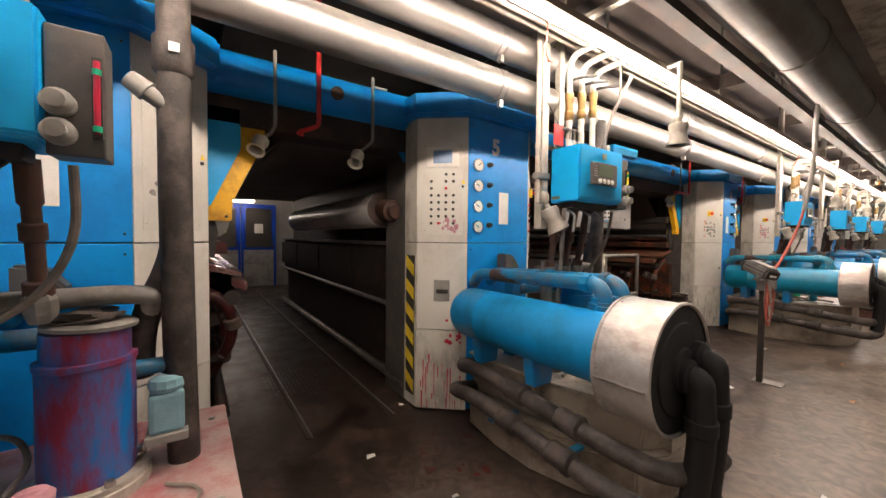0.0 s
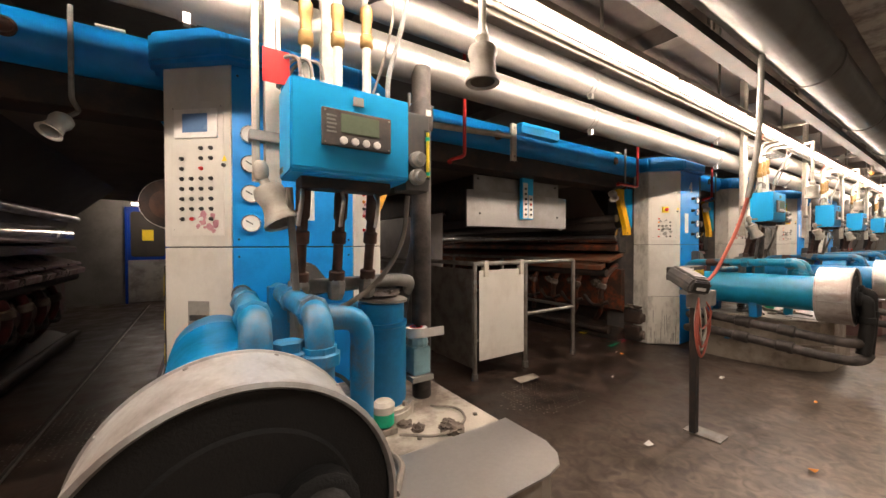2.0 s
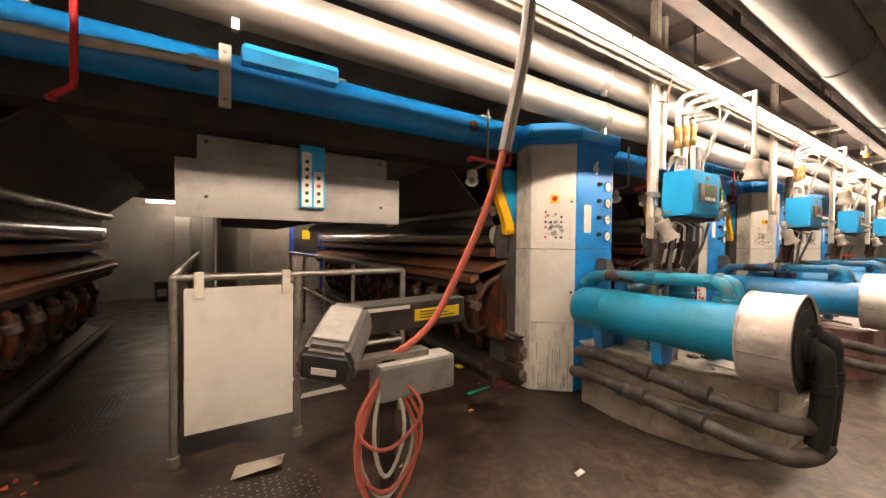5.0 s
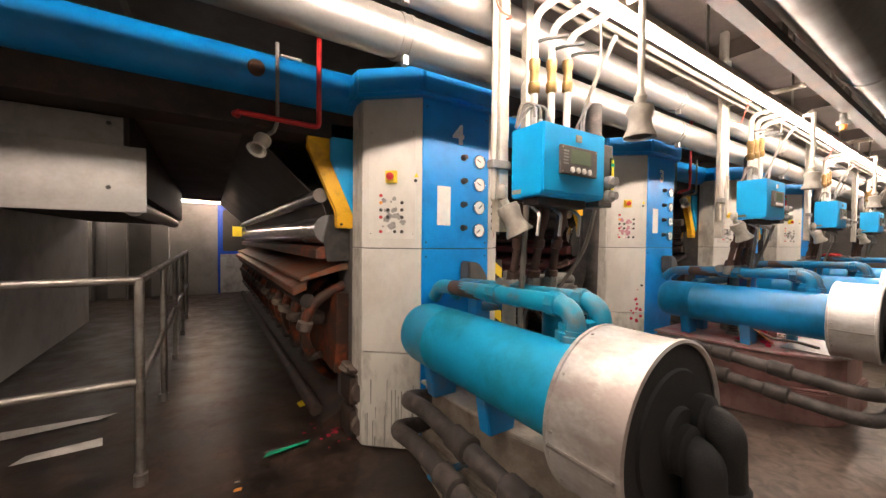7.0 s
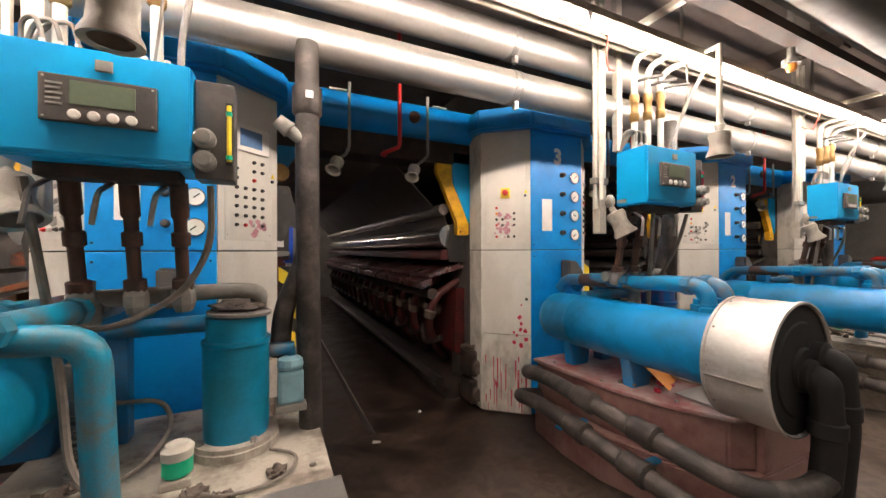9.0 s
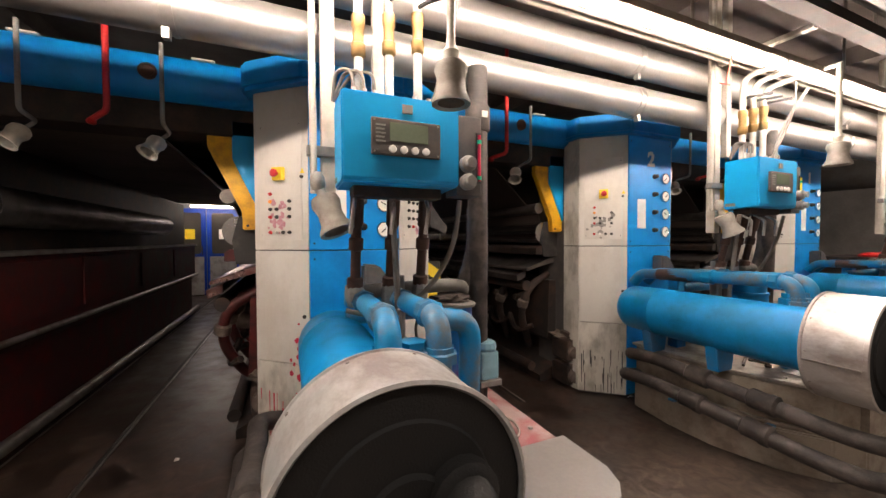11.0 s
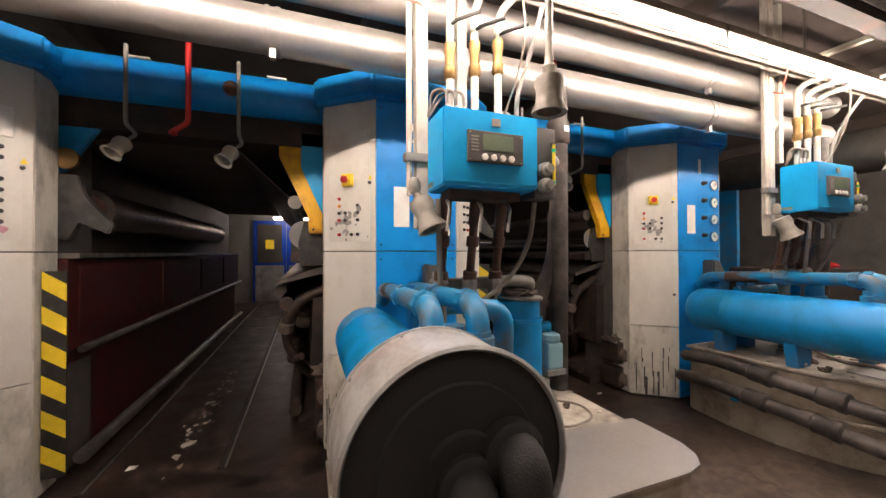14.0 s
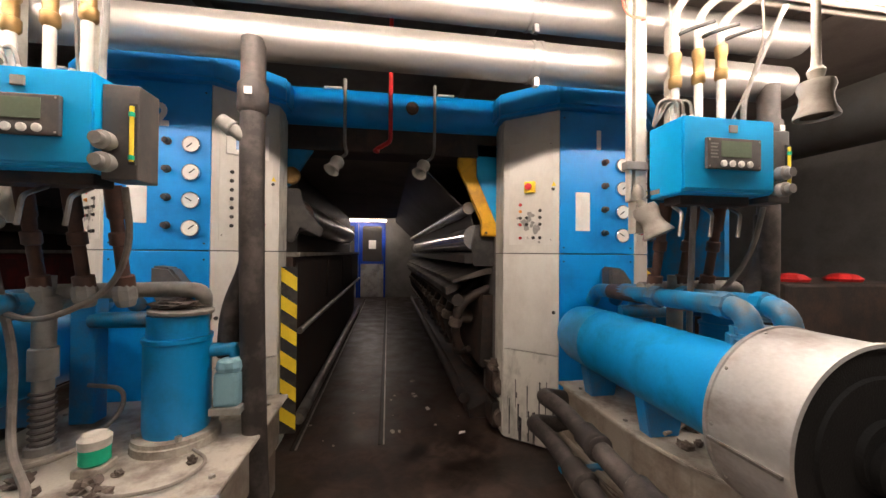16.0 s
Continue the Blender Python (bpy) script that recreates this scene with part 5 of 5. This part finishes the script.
hood = thing("infeed_hood", 0, 0, 0, "brushed steel hood with a blue button strip, hung over the film", "hood")
part("front_plate", box((2.09, 3.39, 1.47), (3.58, 3.41, 1.83), 0.003), HOOD_STEEL, hood)
part("upper_plate", box((2.2, 3.42, 1.8), (3.48, 3.44, 1.99), 0.003), HOOD_STEEL, hood)
part("header_bar", box((2.3, 3.3, 2.04), (3.6, 3.36, 2.13), 0.004), WHITE_DIRTY, hood)
part("body", prism([(2.42, 1.56), (2.42, 2.05), (3.5, 2.05), (3.5, 1.62), (3.3, 1.54)], 3.445, 8.2, "y"), DARK, hood)
part("curved_lip", tube([(3.52, 3.42, 1.5), (3.52, 6.2, 1.5)], 0.05, 0, 14), HOOD_STEEL, hood, smooth=True)
strip = part("button_strip", box((2.8, 3.345, 1.56), (2.97, 3.388, 2.02), 0.006), BLUE_BRIGHT, hood, "blue strip with button plates")
for i in range(2):
    bp = part("button_plate", box((2.81 + 0.08 * i, 3.337, 1.57), (2.875 + 0.08 * i, 3.345, 1.95 - 0.13 * i), 0.002), PAPER, strip)
    for k in range(6 - 2 * i):
        part("button", lathe((2.842 + 0.08 * i, 3.337, 1.61 + 0.055 * k), (0, -1, 0), [(0, 0.014), (0.008, 0.013)], 10), RED if (i, k) == (1, 2) else BLACK, bp)
for x in (2.25, 3.42):
    for z in (1.6, 1.95):
        part("bolt", lathe((x, 3.39 if z < 1.8 else 3.42, z), (0, -1, 0), [(0, 0.012), (0.008, 0.01)], 8), BLACK, hood)
film = solid("film_sheet", box((2.3, 4.15, 0.03), (2.312, 8.4, 1.66)), FILM, "wide hanging sheet of silvery white film", "film web")
flr = solid("film_roller", rod((2.34, 4.1, 1.66), (2.34, 8.4, 1.66), 0.035, 20), CHROME, "steel roller at the top of the hanging film", "roller", smooth=True)

# ---- scanner stand ----
st = thing("scanner_stand", 2.72, 1.68, 0, "thin steel floor stand carrying a scanner and coiled cables", "stand")
part("post", box((-0.025, -0.02, 0.01), (0.025, 0.02, 0.98), 0.003), DARK, st)
part("base_plate", box((-0.02, -0.16, 0), (0.12, 0.06, 0.012), 0.003), STEEL, st)
part("arm", box((-0.16, -0.02, 0.96), (0.14, 0.03, 0.99), 0.003), STEEL, st)
tilt = pose(-0.15, -0.02, 1.06, 18, 8, -30)
sc = part("scanner", prism([(-0.07, -0.05), (0.07, -0.05), (0.075, 0.0), (0.05, 0.05), (-0.05, 0.05), (-0.075, 0.0)], -0.12, 0.12, "y", 0.012), BOX_GREY, st, "dark grey hand scanner with a worn front")
sc.matrix_basis = tilt
part("scanner_face", box((-0.055, -0.128, -0.035), (0.055, -0.121, 0.03), 0.008), BLACK, sc)
part("scanner_label", box((-0.03, -0.131, -0.02), (0.03, -0.1285, -0.002)), PAPER, sc)
part("scanner_top", box((-0.045, -0.09, 0.05), (0.045, 0.08, 0.058), 0.004), GREY, sc)
part("cradle", tube([(-0.13, 0.0, 0.96), (-0.17, -0.02, 1.0), (-0.2, -0.03, 1.1)], 0.008, 0.03, 6), STEEL, st)
part("cradle_lower", box((-0.04, -0.05, 0.86), (0.22, 0.04, 0.97), 0.012), GREY, st, "pale grey junction housing")
bx2 = part("laser_box", box((-0.18, -0.05, -0.045), (0.24, 0.06, 0.045), 0.006), BLACK, st, "black box with a yellow label")
bx2.matrix_basis = pose(0.1, 0.1, 1.085, 0, 0, 5)
part("yellow_label", box((0.02, -0.0535, -0.02), (0.21, -0.0505, 0.018)), SIGN_YELLOW, bx2)
part("white_edge", box((-0.17, -0.0535, 0.025), (0.0, -0.0505, 0.036)), PAPER, bx2)
for k in range(3):
    part("label_text", box((0.04, -0.0545, -0.012 + 0.01 * k), (0.19 - 0.03 * k, -0.0534, -0.009 + 0.01 * k)), BLACK, bx2)
rnd = random.Random(5)
for k in range(6):
    w, h = rnd.uniform(0.05, 0.13), rnd.uniform(0.22, 0.48)
    part("cable_loop", tube([(-0.02, -0.03, 0.95), (-w - 0.02, -0.04 - 0.008 * k, 0.95 - h * 0.5), (-0.02, -0.05, 0.95 - h), (w, -0.04 - 0.006 * k, 0.95 - h * 0.5), (0.0, -0.03, 0.95)], 0.006, 0.12, 6), CABLE_RED if k % 3 else PAINTED_PIPE, st, smooth=True)
part("riser_cable", tube([(0.0, 0.02, 0.96), (0.12, -0.06, 1.06), (0.26, -0.18, 1.45), (0.34, -0.24, 1.95), (0.37, -0.25, 3.15)], 0.011, 0.2, 8), CABLE_RED, st, smooth=True)
part("riser_sleeve", tube([(0.285, -0.2, 1.6), (0.34, -0.24, 1.95), (0.37, -0.25, 3.15)], 0.019, 0.2, 8), GREY, st, smooth=True)

# ---- beyond the last unit ----
solid("side_screen", box((14.6, 3.4, 0), (14.65, Y1, 2.2)), BLUE_DUSTY, "dark blue steel screen beyond the last press column", "screen wall", kind="structure")
vw = thing("parts_crate", 14.1, 2.5, 0, "dark crate with red rags beyond the last unit", "crate")
part("crate_box", box((0, 0, 0), (1.1, 0.7, 1.1), 0.02), DARK, vw)
for k in range(2):
    part("red_rag", lathe((0.3 + 0.45 * k, 0.2, 1.1), (0, 0, 1), [(0, 0.1), (0.02, 0.11), (0.05, 0.07), (0.06, 0.02)], 9), RED, vw)
dk = thing("cross_duct", 0, 0, 0, "dull grey round duct crossing beyond the last unit", "duct")
part("duct_run", rod((14.6, 1.9, 2.2), (14.9, Y1, 2.3), 0.2, 28), GALV_DARK, dk, smooth=True)

# ---- litter ----
def scrap(name, x, y, pts, material, label, seed):
    rnd = random.Random(seed)
    bm = bmesh.new()
    v = [bm.verts.new((px, py, 0.005 + rnd.uniform(0, 0.02))) for px, py in pts]
    mid = bm.verts.new((sum(p[0] for p in pts) / len(pts), sum(p[1] for p in pts) / len(pts), 0.022))
    for i in range(len(v)):
        bm.faces.new((v[i], v[(i + 1) % len(v)], mid))
    return solid(name, bm, material, label, "litter", "floor litter", at=(x, y, 0))


scrap("wrapper", 4.55, 3.8, [(-0.08, -0.04), (0.0, -0.07), (0.1, -0.03), (0.08, 0.05), (-0.03, 0.07), (-0.09, 0.03)], SIGN_YELLOW, "crumpled yellow wrapper on the floor", 1)
scrap("leaflet", 4.28, 3.2, [(-0.14, -0.06), (0.12, -0.02), (0.15, 0.04), (-0.11, 0.02)], GREEN, "torn green leaflet on the floor", 2)
scrap("paper_strip", 2.9, 4.3, [(-0.4, -0.06), (0.3, -0.02), (0.4, 0.06), (-0.2, 0.08)], PAPER, "torn white paper strip under the railing", 3)
scrap("paper_strip", 3.1, 3.9, [(-0.2, -0.06), (0.2, -0.05), (0.18, 0.06), (-0.16, 0.04)], PAPER, "torn white paper strip under the railing", 4)
scrap("paper_scrap", 2.5, 3.0, [(-0.14, -0.07), (0.12, -0.06), (0.16, 0.06), (-0.1, 0.08)], CONCRETE, "flattened card by the railing foot", 6)
rnd = random.Random(9)
for k in range(34):
    x, y = rnd.uniform(-1.5, 13), rnd.choice((rnd.uniform(2.5, 3.2), rnd.uniform(3, 8), rnd.uniform(0.9, 2.4)))
    r = rnd.uniform(0.012, 0.035)
    scrap("paper_bit", x, y, [(-r, -r * 0.5), (r * 0.8, -r * 0.7), (r, r * 0.5), (-r * 0.6, r * 0.6)], PAPER if k % 4 else ORANGE, "small torn paper bit on the floor", k)
card = thing("orange_card", UNITS["3"] + 0.3, 1.83, 0.505, "bent orange card leaning on the ink station", "card")
part("card_sheet", box((-0.15, -0.001, 0.0), (0.15, 0.002, 0.3), m=pose(0, 0, 0.0, -48, 0, 25)), ORANGE, card)
part("card_flap", box((-0.15, -0.001, 0.0), (0.15, 0.002, 0.09), m=pose(0.16, 0.0, 0.05, -30, 60, 25)), PAPER, card)


def spill(x, y, w, d, n, material, label, seed):
    """Dried splashes on the floor: flat uneven drops round a place."""
    rnd = random.Random(seed)
    bm = bmesh.new()
    for k in range(n):
        cx, cy, r = rnd.gauss(0, w), rnd.gauss(0, d), abs(rnd.gauss(0.0, 0.011)) + 0.003
        v = [bm.verts.new((cx + r * rnd.uniform(0.5, 1.4) * math.cos(a * 0.698), cy + r * rnd.uniform(0.6, 2.0) * math.sin(a * 0.698), 0.0015 + 0.00001 * k)) for a in range(9)]
        bm.faces.new(v)
    ob = solid("ink_spill", bm, material, label, "ink spill", "floor ink spills", at=(x, y, 0))
    return tagged(ob, kind="stuff")


spill(1.3, 3.25, 0.1, 0.14, 90, INK_ORANGE, "dried orange ink splashes on the floor", 1)
spill(-0.35, 2.45, 0.16, 0.2, 26, DARK_RED, "dark red ink splashes on the floor", 2)
spill(4.6, 3.3, 0.08, 0.12, 26, INK_RED, "red ink splashes beside the press column", 3)
spill(8.95, 4.2, 0.04, 0.6, 90, CONCRETE, "pale dried drip trail along the walkway", 4)
spill(11.6, 3.6, 0.3, 0.5, 20, CONCRETE, "pale dried spots on the walkway", 5)
spill(0.3, 2.2, 0.1, 0.2, 8, DARK_RED, "dark ink spots under the station base", 6)
tag = thing("red_tag", UNITS["5"] + 0.05, 2.0, 1.87, "red card tag hanging beside the control box", "tag")
part("card", box((0, 0, 0), (0.09, 0.004, 0.12), 0.001), RED, tag)
part("string", rod((0.045, 0.002, 0.12), (0.06, 0.11, 0.3), 0.002, 6), BLACK, tag)

tape = thing("tape_roll", UNITS["5"] + 0.76, 2.17, 0.835, "roll of white tape with a loose end on the pump valve", "tape roll")
part("roll", lathe((0, 0, 0), (0, 0, 1), [(0, 0.055), (0.045, 0.055), (0.045, 0.035), (0.0, 0.035)], 24, False), PAPER, tape, smooth=True)
part("core", lathe((0, 0, 0.001), (0, 0, 1), [(0, 0.034), (0.046, 0.034), (0.046, 0.028), (0.0, 0.028)], 24, False), RED, tape, smooth=True)
part("loose_end", box((0.0, -0.058, 0.0), (0.13, -0.056, 0.045)), PAPER, tape)
# fittings along the blue beam
for k, x in enumerate((-0.8, 2.2, 4.1, 6.75, 9.25, 11.75)):
    f = thing("beam_fitting", x, BLUE_TUBE_Y - 0.125, BLUE_TUBE_Z - 0.01, "round rusty cover on the blue beam", "beam fitting", "beam fittings")
    part("cover", lathe((0, 0.01, 0), (0, -1, 0), [(0, 0.045), (0.02, 0.045), (0.024, 0.036), (0.018, 0.03)], 20), RUSTY, f, smooth=True)
for k, x in enumerate((-1.6, -0.45, 1.5, 3.0, 4.3, 6.2, 7.0, 8.75, 9.5, 11.2, 12.0)):
    f = thing("beam_clip", x, BLUE_TUBE_Y, BLUE_TUBE_Z + 0.128, "pale steel clip plate on top of the blue beam", "beam clip", "beam clips")
    part("plate", box((-0.06, -0.05, 0), (0.06, 0.05, 0.012), 0.003), PAINTED_PIPE, f)
# loose wires under the conduit rack
for number, x0 in UNITS.items():
    w = thing("loose_wire", x0, 0, 0, "thin loose wire hanging between rack and control box", "wire", "loose wires")
    part("wire", tube([(0.45, 1.84, 2.5), (0.5, 1.86, 2.2), (0.47, 1.92, 2.0), (0.44, 1.97, 1.87)], 0.005, 0.1, 6), CABLE_GREY, w, smooth=True)
    part("wire", tube([(-0.2, 1.84, 2.5), (-0.1, 1.95, 2.3), (0.05, 2.0, 2.34), (0.1, 2.1, 2.4)], 0.005, 0.1, 6), CABLE_RED, w, smooth=True)

bracket = thing("beam_bracket", 2.34, 3.0, 2.06, "pale steel bracket bolted in front of the blue beam", "bracket")
part("upright", box((-0.03, 0, 0), (0.03, 0.03, 0.34), 0.004), PAINTED_PIPE, bracket)
for z in (0.04, 0.3):
    part("bolt", lathe((0, 0, z), (0, -1, 0), [(0, 0.012), (0.008, 0.01)], 6), STEEL, bracket)
chest = thing("junction_box", 2.42, 2.99, 2.33, "flat blue steel junction box on the blue beam", "junction box")
part("body", box((0, 0, 0), (0.54, 0.1, 0.09), 0.006), BLUE_TANK, chest)
part("lid", box((0.01, -0.006, 0.07), (0.53, 0.09, 0.098), 0.003), BLUE_BRIGHT, chest)
for x, y in ((8.62, 1.58),):
    amber = thing("amber_beacon", x, y, 2.4, "amber warning beacon under the ceiling beside the lights", "beacon", "amber beacons")
    part("dome", lathe((0, 0, 0), (0, 0, -1), [(0, 0.026), (0.025, 0.026), (0.04, 0.02), (0.046, 0.008)], 16), ORANGE, amber, smooth=True)
    part("base", lathe((0, 0, 0), (0, 0, 1), [(0, 0.045), (0.03, 0.045), (0.035, 0.02), (LOW - 2.4, 0.012)], 16), GREY, amber, smooth=True)
